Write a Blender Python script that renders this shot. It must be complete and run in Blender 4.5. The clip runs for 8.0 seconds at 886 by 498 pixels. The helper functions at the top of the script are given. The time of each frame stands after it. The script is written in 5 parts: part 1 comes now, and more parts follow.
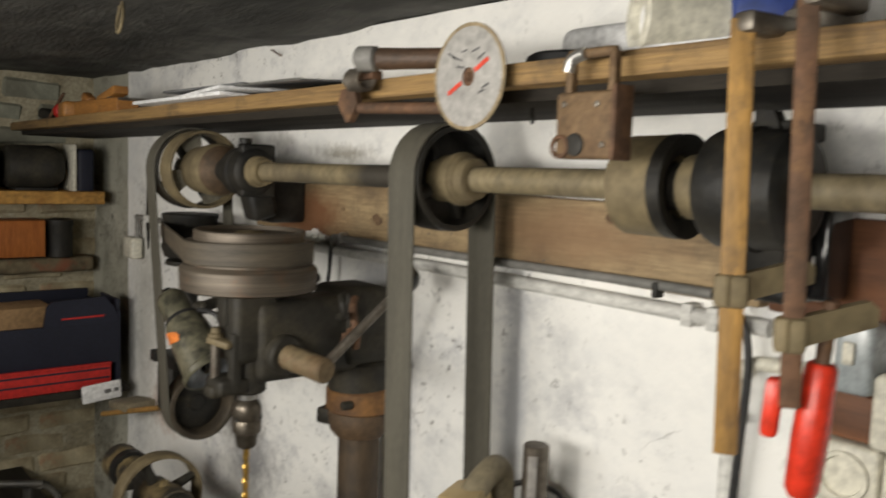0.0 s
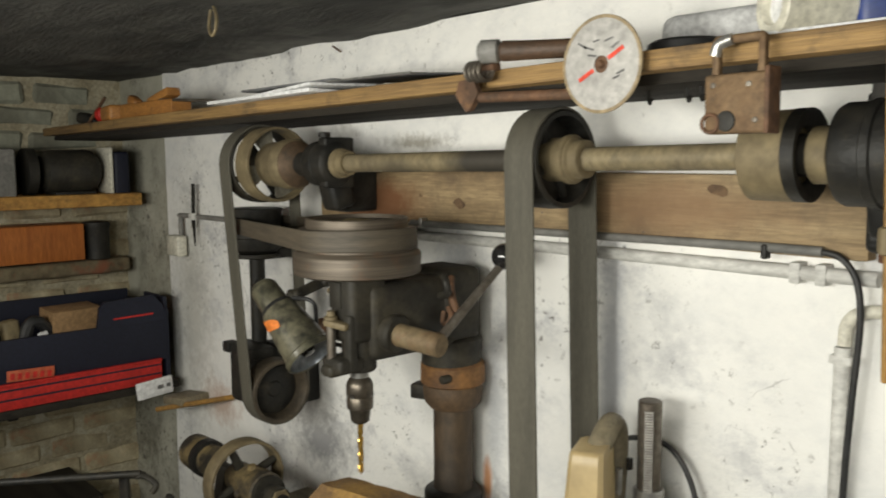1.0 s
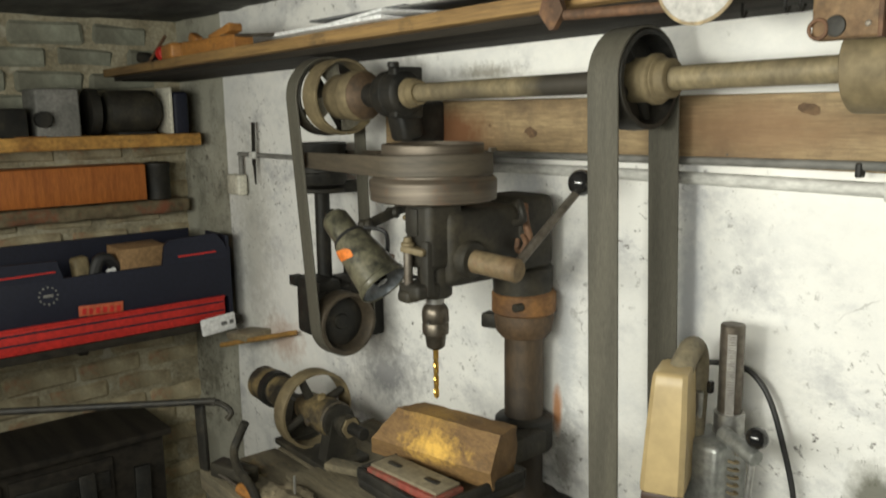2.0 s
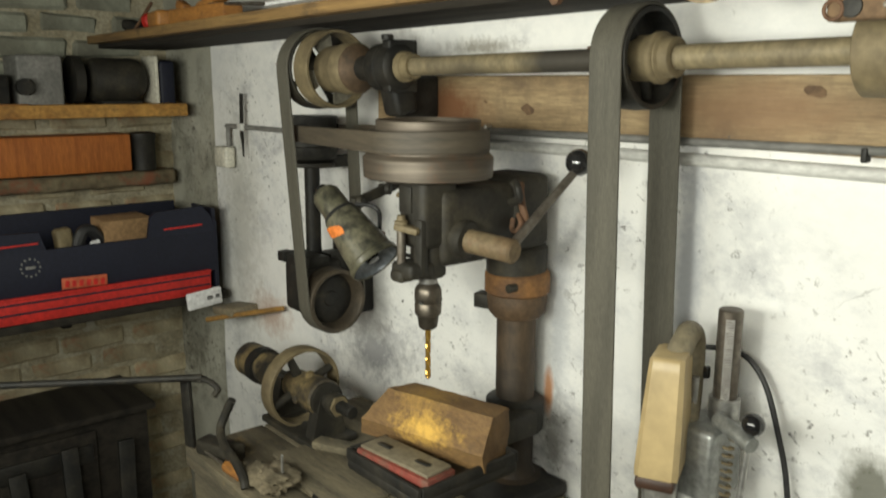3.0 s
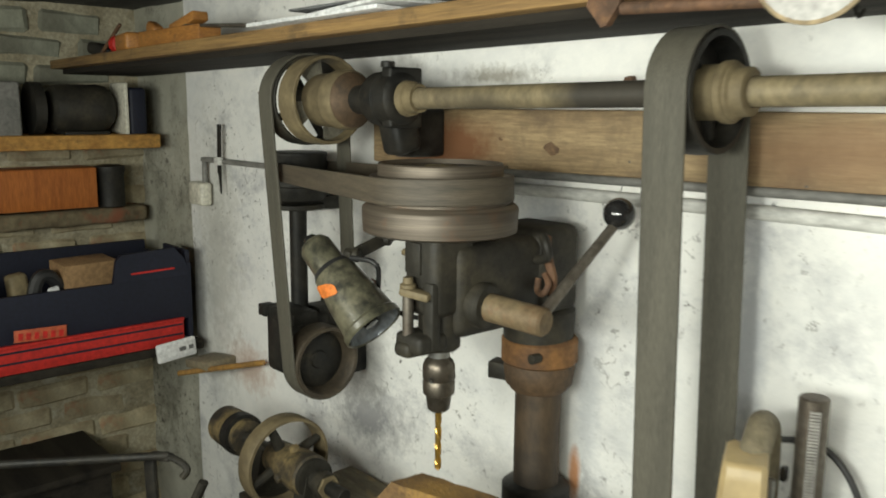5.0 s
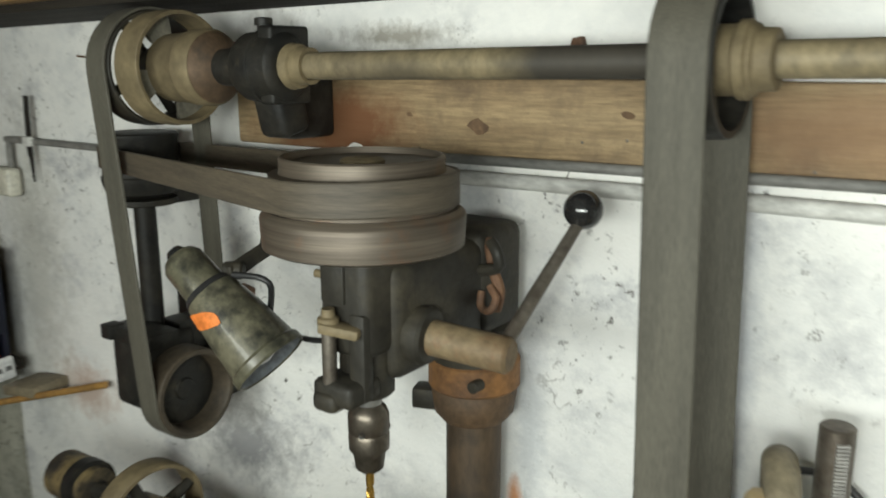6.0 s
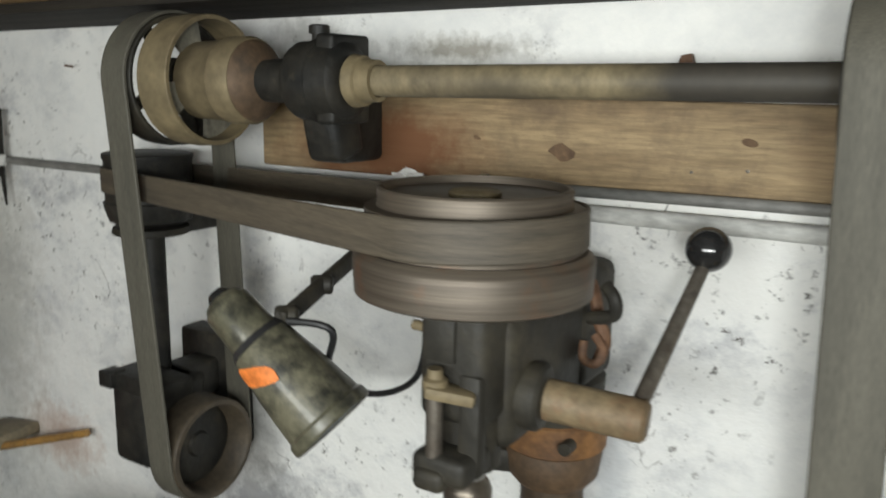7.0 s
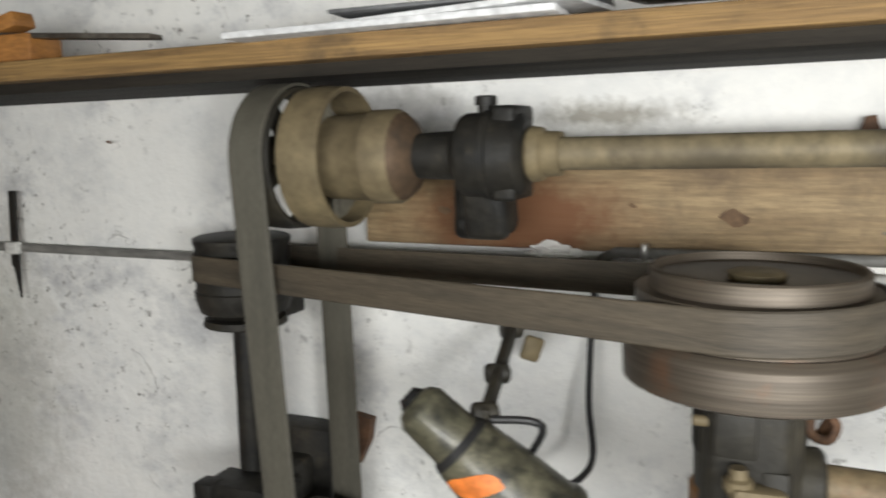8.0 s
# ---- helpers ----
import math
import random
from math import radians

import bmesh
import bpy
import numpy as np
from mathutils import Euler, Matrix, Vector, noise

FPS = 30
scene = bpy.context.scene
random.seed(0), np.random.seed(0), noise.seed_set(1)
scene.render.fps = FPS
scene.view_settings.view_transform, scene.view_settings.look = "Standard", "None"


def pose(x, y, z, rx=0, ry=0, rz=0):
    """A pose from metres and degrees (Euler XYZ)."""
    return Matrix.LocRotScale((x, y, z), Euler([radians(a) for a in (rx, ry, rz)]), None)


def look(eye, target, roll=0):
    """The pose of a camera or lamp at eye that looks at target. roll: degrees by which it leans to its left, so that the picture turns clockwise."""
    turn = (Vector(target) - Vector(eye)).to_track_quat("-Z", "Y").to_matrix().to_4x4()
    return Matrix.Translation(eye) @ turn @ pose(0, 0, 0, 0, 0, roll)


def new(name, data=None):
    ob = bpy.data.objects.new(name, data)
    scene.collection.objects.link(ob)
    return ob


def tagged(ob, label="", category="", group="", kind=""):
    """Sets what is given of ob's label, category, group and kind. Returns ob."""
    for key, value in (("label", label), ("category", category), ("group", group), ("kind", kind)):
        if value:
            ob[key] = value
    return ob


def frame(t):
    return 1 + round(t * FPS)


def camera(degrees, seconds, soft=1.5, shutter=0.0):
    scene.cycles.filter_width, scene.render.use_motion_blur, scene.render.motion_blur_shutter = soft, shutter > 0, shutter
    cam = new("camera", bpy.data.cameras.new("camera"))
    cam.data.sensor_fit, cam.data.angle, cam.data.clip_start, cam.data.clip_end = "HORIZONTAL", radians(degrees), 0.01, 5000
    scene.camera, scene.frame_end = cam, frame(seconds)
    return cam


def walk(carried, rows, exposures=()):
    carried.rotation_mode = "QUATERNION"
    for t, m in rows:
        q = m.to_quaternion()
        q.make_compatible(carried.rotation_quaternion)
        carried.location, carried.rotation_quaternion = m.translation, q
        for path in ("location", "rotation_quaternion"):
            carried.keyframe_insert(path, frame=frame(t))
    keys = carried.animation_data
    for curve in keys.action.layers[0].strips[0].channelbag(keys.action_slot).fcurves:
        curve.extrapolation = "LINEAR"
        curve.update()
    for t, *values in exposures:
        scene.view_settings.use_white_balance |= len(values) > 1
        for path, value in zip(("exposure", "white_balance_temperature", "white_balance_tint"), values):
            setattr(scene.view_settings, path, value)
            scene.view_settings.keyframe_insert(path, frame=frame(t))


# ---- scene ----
cam = camera(56.7, 8.0, soft=1.8, shutter=0.6)
PATH = [
    (0, (0.502, 0.047, 1.531), (-1.025, 1.323, 1.335), 2.3),
    (0.5, (0.46, -0.058, 1.523), (-1.066, 1.213, 1.283), 0.3),
    (1, (0.426, -0.18, 1.521), (-1.049, 1.153, 1.299), -0.3),
    (1.5, (0.403, -0.228, 1.499), (-1.125, 1.037, 1.242), -1.2),
    (2.8, (0.358, -0.236, 1.464), (-1.124, 1.042, 1.049), 0.2),
    (3, (0.353, -0.227, 1.48), (-1.138, 1.046, 1.082), 0.3),
    (3.5, (0.358, -0.226, 1.489), (-1.139, 1.062, 1.175), -0.3),
    (4, (0.368, -0.222, 1.497), (-1.108, 1.098, 1.212), -0.5),
    (4.2, (0.348, -0.221, 1.495), (-1.104, 1.118, 1.181), -0.2),
    (5.3, (0.072, -0.049, 1.495), (-1.4, 1.257, 1.141), 0.7),
    (5.5, (0.036, -0.017, 1.514), (-1.414, 1.306, 1.131), 0.4),
    (6, (-0.142, 0.004, 1.516), (-1.291, 1.58, 1.07), -0.1),
    (6.5, (-0.291, 0.0, 1.508), (-1.338, 1.654, 1.099), 3.0),
    (7, (-0.365, 0.017, 1.511), (-1.391, 1.687, 1.111), 1.0),
    (7.5, (-0.555, -0.02, 1.544), (-1.379, 1.771, 1.209), -1.2),
    (8, (-0.697, -0.073, 1.539), (-1.49, 1.74, 1.249), -1.0),
]
walk(cam, [(t, look(eye, target, roll)) for t, eye, target, roll in PATH],
     [(0, -0.3, 6500, 11), (1, -0.2, 6450, 7), (1.5, -0.12, 6450, 5), (3, 0.0, 6450, 2), (4.2, 0.0, 6350, 1), (5.5, 0.05, 6200, 1), (6.5, -0.06, 5900, 2), (7.5, 0.1, 5950, 10), (8, 0.15, 6000, 10)])

# ---- light and exposure ----
world = bpy.data.worlds.new("world")
scene.world = world
world.use_nodes = True
world.node_tree.nodes["Background"].inputs[0].default_value = (0.55, 0.62, 0.7, 1)
world.node_tree.nodes["Background"].inputs[1].default_value = 0.004


def area_light(name, at, aim, size, watts, colour):
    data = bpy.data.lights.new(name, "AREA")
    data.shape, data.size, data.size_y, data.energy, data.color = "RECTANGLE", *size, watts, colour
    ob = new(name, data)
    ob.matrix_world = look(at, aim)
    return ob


# two unseen area lights added behind the walk: one broad and soft, one small
area_light("unseen_broad_light", (-0.12, -0.85, 1.48), (-0.34, 0.97, 1.02), (2.4, 0.35), 41.0, (1.0, 0.955, 0.86))
area_light("unseen_small_light", (-0.12, -0.48, 1.50), (-0.60, 0.97, 1.15), (0.14, 0.10), 5.5, (1.0, 0.96, 0.88))

# ---- materials ----


def node(tree, kind, **values):
    n = tree.nodes.new(kind)
    for key, value in values.items():
        n.inputs[key].default_value = value
    return n


def noise_of(tree, where, scale, detail=6.0, rough=0.6):
    n = node(tree, "ShaderNodeTexNoise", Scale=scale, Detail=detail, Roughness=rough)
    tree.links.new(where, n.inputs["Vector"])
    return n.outputs["Fac"]


def ramp_of(tree, fac, low, high):
    n = tree.nodes.new("ShaderNodeMapRange")
    n.inputs["From Min"].default_value, n.inputs["From Max"].default_value = low, high
    tree.links.new(fac, n.inputs["Value"])
    return n.outputs["Result"]


def mixed(tree, fac, a, b):
    n = tree.nodes.new("ShaderNodeMix")
    n.data_type = "RGBA"
    tree.links.new(fac, n.inputs["Factor"])
    for value, slot in ((a, n.inputs["A"]), (b, n.inputs["B"])):
        if isinstance(value, tuple):
            slot.default_value = (*value, 1)
        else:
            tree.links.new(value, slot)
    return n.outputs["Result"]


def material(name, base, worn, dirt=None, scale=9.0, stretch=(1, 1, 1), amount=(0.4, 0.65), dirt_at=(0.55, 0.7), dirt_scale=3.0,
             rough=(0.55, 0.8), metal=0.0, bump=0.25, fine=90.0, coat=0.0, vary=0.0, specular=0.5):
    """A worn surface: two colours mixed by grain, a third in blots, rough and bumped by the same grain."""
    m = bpy.data.materials.new(name)
    m.use_nodes = True
    tree = m.node_tree
    shader = tree.nodes["Principled BSDF"]
    coord = tree.nodes.new("ShaderNodeTexCoord")
    mapping = tree.nodes.new("ShaderNodeMapping")
    mapping.inputs["Scale"].default_value = stretch
    tree.links.new(coord.outputs["Object"], mapping.inputs["Vector"])
    where = mapping.outputs["Vector"]
    coarse, grain = noise_of(tree, where, scale), noise_of(tree, where, fine, 4.0)
    colour = mixed(tree, ramp_of(tree, coarse, *amount), base, worn)
    shade = mixed(tree, ramp_of(tree, grain, 0.32, 0.70), (0.62, 0.61, 0.60), (1.18, 1.17, 1.15))
    multiply = tree.nodes.new("ShaderNodeMix")
    multiply.data_type, multiply.blend_type = "RGBA", "MULTIPLY"
    multiply.inputs["Factor"].default_value = 0.8
    tree.links.new(colour, multiply.inputs["A"])
    tree.links.new(shade, multiply.inputs["B"])
    colour = multiply.outputs["Result"]
    if dirt:
        blot = noise_of(tree, coord.outputs["Object"], dirt_scale, 8.0, 0.68)
        colour = mixed(tree, ramp_of(tree, blot, *dirt_at), colour, dirt)
        spots = noise_of(tree, coord.outputs["Object"], dirt_scale * 3.7, 6.0, 0.7)
        soft = tree.nodes.new("ShaderNodeMath")
        soft.operation = "MULTIPLY"
        soft.inputs[1].default_value = 0.6
        tree.links.new(ramp_of(tree, spots, dirt_at[0], dirt_at[1] + 0.05), soft.inputs[0])
        colour = mixed(tree, soft.outputs[0], colour, dirt)
    if vary:
        info = tree.nodes.new("ShaderNodeObjectInfo")
        hsv = tree.nodes.new("ShaderNodeHueSaturation")
        tree.links.new(ramp_of(tree, info.outputs["Random"], 0, 1), hsv.inputs["Value"])
        span = tree.nodes.new("ShaderNodeMapRange")
        span.inputs["To Min"].default_value, span.inputs["To Max"].default_value = 1 - vary, 1 + vary
        tree.links.new(info.outputs["Random"], span.inputs["Value"])
        tree.links.new(span.outputs["Result"], hsv.inputs["Value"])
        tree.links.new(colour, hsv.inputs["Color"])
        colour = hsv.outputs["Color"]
    tree.links.new(colour, shader.inputs["Base Color"])
    gloss = tree.nodes.new("ShaderNodeMapRange")
    gloss.inputs["To Min"].default_value, gloss.inputs["To Max"].default_value = rough
    tree.links.new(coarse, gloss.inputs["Value"])
    tree.links.new(gloss.outputs["Result"], shader.inputs["Roughness"])
    shader.inputs["Metallic"].default_value = metal
    shader.inputs["Specular IOR Level"].default_value = specular
    shader.inputs["Coat Weight"].default_value = coat
    relief = node(tree, "ShaderNodeBump", Strength=bump, Distance=0.004)
    total = tree.nodes.new("ShaderNodeMath")
    total.operation = "ADD"
    tree.links.new(coarse, total.inputs[0])
    tree.links.new(grain, total.inputs[1])
    tree.links.new(total.outputs[0], relief.inputs["Height"])
    tree.links.new(relief.outputs["Normal"], shader.inputs["Normal"])
    return m


def plaster(name, light, grey, soot, soot_at, speck_at, bare=(0.10, 0.09, 0.08)):
    """Old limewash: nearly even white, a few grey smears, hairline scratches, and small chips where the dark ground shows."""
    m = bpy.data.materials.new(name)
    m.use_nodes = True
    tree = m.node_tree
    shader = tree.nodes["Principled BSDF"]
    where = tree.nodes.new("ShaderNodeTexCoord").outputs["Object"]
    skew = tree.nodes.new("ShaderNodeMapping")
    skew.inputs["Rotation"].default_value, skew.inputs["Scale"].default_value = (0, 0.6, 0), (0.9, 1, 1.25)
    tree.links.new(where, skew.inputs["Vector"])
    slant = skew.outputs["Vector"]

    def both(one, two):
        n = tree.nodes.new("ShaderNodeMath")
        n.operation = "MULTIPLY"
        tree.links.new(one, n.inputs[0])
        tree.links.new(two, n.inputs[1])
        return n.outputs[0]

    coarse, lumps, grain = noise_of(tree, where, 2.2, 5.0), noise_of(tree, where, 14.0, 6.0, 0.6), noise_of(tree, where, 75.0, 3.0)
    colour = mixed(tree, ramp_of(tree, coarse, 0.38, 0.68), light, grey)
    faint = mixed(tree, ramp_of(tree, noise_of(tree, slant, 7.0, 9.0, 0.74), 0.44, 0.68), (1.0, 1.0, 1.0), (0.74, 0.76, 0.80))
    wash = tree.nodes.new("ShaderNodeMix")
    wash.data_type, wash.blend_type = "RGBA", "MULTIPLY"
    wash.inputs["Factor"].default_value = 0.5
    tree.links.new(colour, wash.inputs["A"])
    tree.links.new(faint, wash.inputs["B"])
    colour = wash.outputs["Result"]
    zone = ramp_of(tree, noise_of(tree, where, 2.9, 4.0, 0.6), 0.42, 0.64)
    colour = mixed(tree, both(ramp_of(tree, noise_of(tree, slant, 7.0, 9.0, 0.74), *soot_at), zone), colour, soot)
    colour = mixed(tree, both(ramp_of(tree, noise_of(tree, where, 55.0, 7.0, 0.72), *speck_at), zone), colour, bare)
    crack = node(tree, "ShaderNodeTexVoronoi", Scale=5.5)
    crack.feature = "DISTANCE_TO_EDGE"
    bent = tree.nodes.new("ShaderNodeMix")
    bent.data_type = "VECTOR"
    bent.inputs["Factor"].default_value = 0.12
    wave = node(tree, "ShaderNodeTexNoise", Scale=9.0, Detail=6.0)
    tree.links.new(where, wave.inputs["Vector"])
    tree.links.new(where, bent.inputs["A"])
    tree.links.new(wave.outputs["Color"], bent.inputs["B"])
    tree.links.new(bent.outputs["Result"], crack.inputs["Vector"])
    thin = ramp_of(tree, crack.outputs["Distance"], 0.010, 0.002)
    colour = mixed(tree, both(both(thin, ramp_of(tree, lumps, 0.56, 0.64)), zone), colour, bare)
    tree.links.new(colour, shader.inputs["Base Color"])
    shader.inputs["Roughness"].default_value = 0.9
    shader.inputs["Specular IOR Level"].default_value = 0.25
    total = tree.nodes.new("ShaderNodeMath")
    total.operation = "MULTIPLY_ADD"
    total.inputs[1].default_value = 0.18
    tree.links.new(grain, total.inputs[0])
    tree.links.new(lumps, total.inputs[2])
    relief = node(tree, "ShaderNodeBump", Strength=0.75, Distance=0.008)
    tree.links.new(total.outputs[0], relief.inputs["Height"])
    tree.links.new(relief.outputs["Normal"], shader.inputs["Normal"])
    return m


def blotch(mat, at, reach, ragged, colour, strength=1.0, scale=16.0):
    """A patch of its own colour on a material: round a point, ragged at the rim."""
    tree = mat.node_tree
    shader = tree.nodes["Principled BSDF"]
    old = shader.inputs["Base Color"].links[0].from_socket
    where = [n for n in tree.nodes if n.bl_idname == "ShaderNodeTexCoord"][0].outputs["Object"]
    shift = tree.nodes.new("ShaderNodeMapping")
    shift.inputs["Location"].default_value = [-a / r for a, r in zip(at, reach)]
    shift.inputs["Scale"].default_value = [1 / r for r in reach]
    tree.links.new(where, shift.inputs["Vector"])
    size = tree.nodes.new("ShaderNodeVectorMath")
    size.operation = "LENGTH"
    tree.links.new(shift.outputs["Vector"], size.inputs[0])
    total = tree.nodes.new("ShaderNodeMath")
    total.operation = "MULTIPLY_ADD"
    total.inputs[1].default_value = ragged
    tree.links.new(noise_of(tree, where, scale, 8.0, 0.7), total.inputs[0])
    tree.links.new(size.outputs["Value"], total.inputs[2])
    weight = tree.nodes.new("ShaderNodeMath")
    weight.operation = "MULTIPLY"
    weight.inputs[1].default_value = strength
    tree.links.new(ramp_of(tree, total.outputs[0], 1.0 + ragged * 0.62, 0.6 + ragged * 0.35), weight.inputs[0])
    tree.links.new(mixed(tree, weight.outputs[0], old, colour), shader.inputs["Base Color"])


WHITEWASH = plaster("whitewash", (0.90, 0.89, 0.85), (0.80, 0.80, 0.78), (0.40, 0.40, 0.42), (0.50, 0.72), (0.59, 0.665))
for at, reach, ragged, tone, strength in (
        # grey-blue and near-black patches on the wall beside the drill column
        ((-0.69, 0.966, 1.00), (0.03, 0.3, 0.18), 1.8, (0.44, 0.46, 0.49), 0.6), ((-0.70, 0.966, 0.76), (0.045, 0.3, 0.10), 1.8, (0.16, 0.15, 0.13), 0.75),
        ((-0.715, 0.966, 0.863), (0.015, 0.3, 0.055), 1.0, (0.55, 0.24, 0.09), 0.9), ((-0.083, 0.966, 0.895), (0.05, 0.3, 0.07), 1.1, (0.09, 0.09, 0.06), 0.85),
        ((-1.32, 0.966, 0.79), (0.15, 0.3, 0.08), 1.8, (0.22, 0.22, 0.23), 0.85), ((-1.37, 0.966, 0.93), (0.12, 0.3, 0.12), 2.0, (0.40, 0.39, 0.37), 0.7),
        ((-0.93, 0.966, 1.552), (0.11, 0.3, 0.018), 2.6, (0.17, 0.15, 0.11), 0.75), ((-1.20, 0.966, 1.575), (0.08, 0.3, 0.03), 1.6, (0.30, 0.29, 0.27), 0.7),
        # the tall strip at x -0.41 paints the drive belt's soft bluish shadow
        ((-0.80, 0.966, 1.29), (0.07, 0.3, 0.09), 1.9, (0.44, 0.46, 0.50), 0.6), ((-0.41, 0.966, 1.16), (0.03, 0.3, 0.22), 1.6, (0.42, 0.44, 0.48), 0.7),
        ((-1.88, 0.966, 0.77), (0.12, 0.3, 0.07), 2.0, (0.42, 0.24, 0.15), 0.6), ((-2.05, 0.966, 1.05), (0.14, 0.3, 0.40), 2.0, (0.42, 0.41, 0.36), 0.6)):
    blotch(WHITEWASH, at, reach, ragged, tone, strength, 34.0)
GREY_WASH = plaster("grey_whitewash", (0.52, 0.51, 0.43), (0.36, 0.35, 0.28), (0.16, 0.15, 0.11), (0.44, 0.66), (0.54, 0.62))
OLD_WASH = plaster("old_whitewash", (0.50, 0.50, 0.44), (0.37, 0.37, 0.32), (0.18, 0.17, 0.14), (0.44, 0.66), (0.53, 0.62))
CEILING = material("ceiling_stone", (0.105, 0.105, 0.095), (0.045, 0.045, 0.041), (0.17, 0.17, 0.15), scale=5, stretch=(0.7, 2.6, 1), rough=(0.8, 0.95), bump=0.9, fine=40)
CONCRETE = material("floor_concrete", (0.20, 0.19, 0.17), (0.13, 0.12, 0.11), (0.06, 0.055, 0.05), rough=(0.8, 0.95))
BRICK = material("dirty_brick", (0.54, 0.48, 0.33), (0.32, 0.27, 0.17), (0.40, 0.19, 0.11), scale=9, amount=(0.36, 0.62), dirt_scale=4.5, dirt_at=(0.60, 0.72), rough=(0.8, 0.95), bump=1.0, fine=30, vary=0.2)
WASHED_BRICK = material("washed_brick", (0.33, 0.34, 0.27), (0.22, 0.22, 0.17), (0.17, 0.165, 0.13), scale=4, dirt_scale=5, dirt_at=(0.56, 0.74), rough=(0.8, 0.95), bump=0.9, fine=30, vary=0.12)
MORTAR = material("mortar", (0.44, 0.40, 0.29), (0.27, 0.235, 0.155), (0.50, 0.48, 0.39), scale=9, dirt_scale=6, rough=(0.85, 0.95), bump=0.9)
SHELF_WOOD = material("shelf_wood", (0.36, 0.225, 0.085), (0.19, 0.115, 0.05), (0.07, 0.05, 0.03), scale=8, stretch=(0.35, 5, 9), dirt_scale=7, dirt_at=(0.56, 0.72), rough=(0.55, 0.8), bump=0.45, fine=50)
DARK_WOOD = material("near_black_wood", (0.032, 0.027, 0.020), (0.014, 0.012, 0.010), scale=6, stretch=(0.4, 4, 6), rough=(0.7, 0.9), specular=0.3)
BEAM_WOOD = material("beam_wood", (0.36, 0.265, 0.145), (0.25, 0.176, 0.096), (0.15, 0.105, 0.062), scale=6, stretch=(0.5, 3, 5), dirt_scale=9, dirt_at=(0.50, 0.70), rough=(0.6, 0.85), bump=0.35, fine=45)
blotch(BEAM_WOOD, (-1.04, 0.945, 1.42), (0.17, 0.2, 0.07), 1.1, (0.15, 0.062, 0.024), 0.95, 26.0)
blotch(BEAM_WOOD, (-0.30, 0.945, 1.44), (0.20, 0.2, 0.05), 1.2, (0.24, 0.14, 0.07), 0.7)
KNOT = material("knot_wood", (0.17, 0.105, 0.055), (0.09, 0.055, 0.032), scale=40, rough=(0.7, 0.9))
OILY_WOOD = material("oiled_wood", (0.19, 0.075, 0.03), (0.11, 0.045, 0.02), scale=5, stretch=(0.4, 4, 8), rough=(0.45, 0.7))

LEDGE = material("crumbling_ledge", (0.20, 0.165, 0.10), (0.11, 0.085, 0.05), (0.22, 0.085, 0.045), scale=14, dirt_scale=9, dirt_at=(0.54, 0.66), rough=(0.85, 0.95), bump=1.0, fine=40)
PLANK_WOOD = material("yellow_plank", (0.58, 0.32, 0.08), (0.33, 0.16, 0.04), (0.10, 0.06, 0.03), scale=12, stretch=(1, 0.7, 1), dirt_scale=14, rough=(0.6, 0.85))
VENEER = material("orange_veneer", (0.50, 0.165, 0.035), (0.37, 0.115, 0.025), scale=14, stretch=(1, 5, 0.4), rough=(0.4, 0.6), bump=0.1)
TOOL_WOOD = material("tool_wood", (0.44, 0.20, 0.05), (0.27, 0.115, 0.03), (0.08, 0.05, 0.03), scale=9, stretch=(0.6, 3, 3), dirt_scale=12, rough=(0.4, 0.65))
BLOCK_WOOD = material("drilled_wood", (0.23, 0.135, 0.05), (0.14, 0.08, 0.032), (0.09, 0.055, 0.026), scale=8, stretch=(1, 3, 3), dirt_scale=12, dirt_at=(0.56, 0.74), rough=(0.6, 0.85), bump=0.6)
blotch(BLOCK_WOOD, (-0.655, 0.590, 0.905), (0.055, 0.06, 0.022), 3.2, (0.66, 0.40, 0.08), 1.0, 75.0)
blotch(BLOCK_WOOD, (-0.69, 0.63, 0.95), (0.05, 0.05, 0.03), 3.0, (0.44, 0.26, 0.06), 0.7, 110.0)
COLUMN = material("stained_column", (0.045, 0.033, 0.022), (0.085, 0.058, 0.034), (0.022, 0.018, 0.014), scale=7, stretch=(1, 1, 0.35), dirt_scale=6, dirt_at=(0.50, 0.68), rough=(0.45, 0.7), bump=0.2, specular=0.4)
CAST = material("dusty_casting", (0.027, 0.025, 0.020), (0.072, 0.062, 0.041), (0.016, 0.015, 0.013), scale=14, dirt_scale=11, amount=(0.45, 0.8), rough=(0.45, 0.75), metal=0.0, bump=0.25, specular=0.35)
BLACK_IRON = material("black_iron", (0.014, 0.014, 0.013), (0.032, 0.029, 0.023), (0.06, 0.050, 0.033), scale=16, dirt_scale=15, dirt_at=(0.58, 0.74), rough=(0.4, 0.7), metal=0.0, bump=0.3, specular=0.35)
DUSTY = material("dusty_steel", (0.225, 0.180, 0.100), (0.165, 0.130, 0.074), (0.085, 0.068, 0.042), scale=9, dirt_scale=6, dirt_at=(0.60, 0.80), rough=(0.55, 0.8), metal=0.1, bump=0.06, fine=45)
GREY_DUST = material("grey_dusty_iron", (0.24, 0.225, 0.175), (0.15, 0.14, 0.11), (0.07, 0.065, 0.055), scale=12, dirt_scale=14, dirt_at=(0.54, 0.7), rough=(0.6, 0.8), bump=0.15)
GREASE = material("greasy_dust", (0.22, 0.165, 0.075), (0.045, 0.037, 0.026), (0.020, 0.018, 0.015), scale=13, amount=(0.40, 0.60), dirt_scale=15, dirt_at=(0.52, 0.66), rough=(0.45, 0.75), bump=0.4)
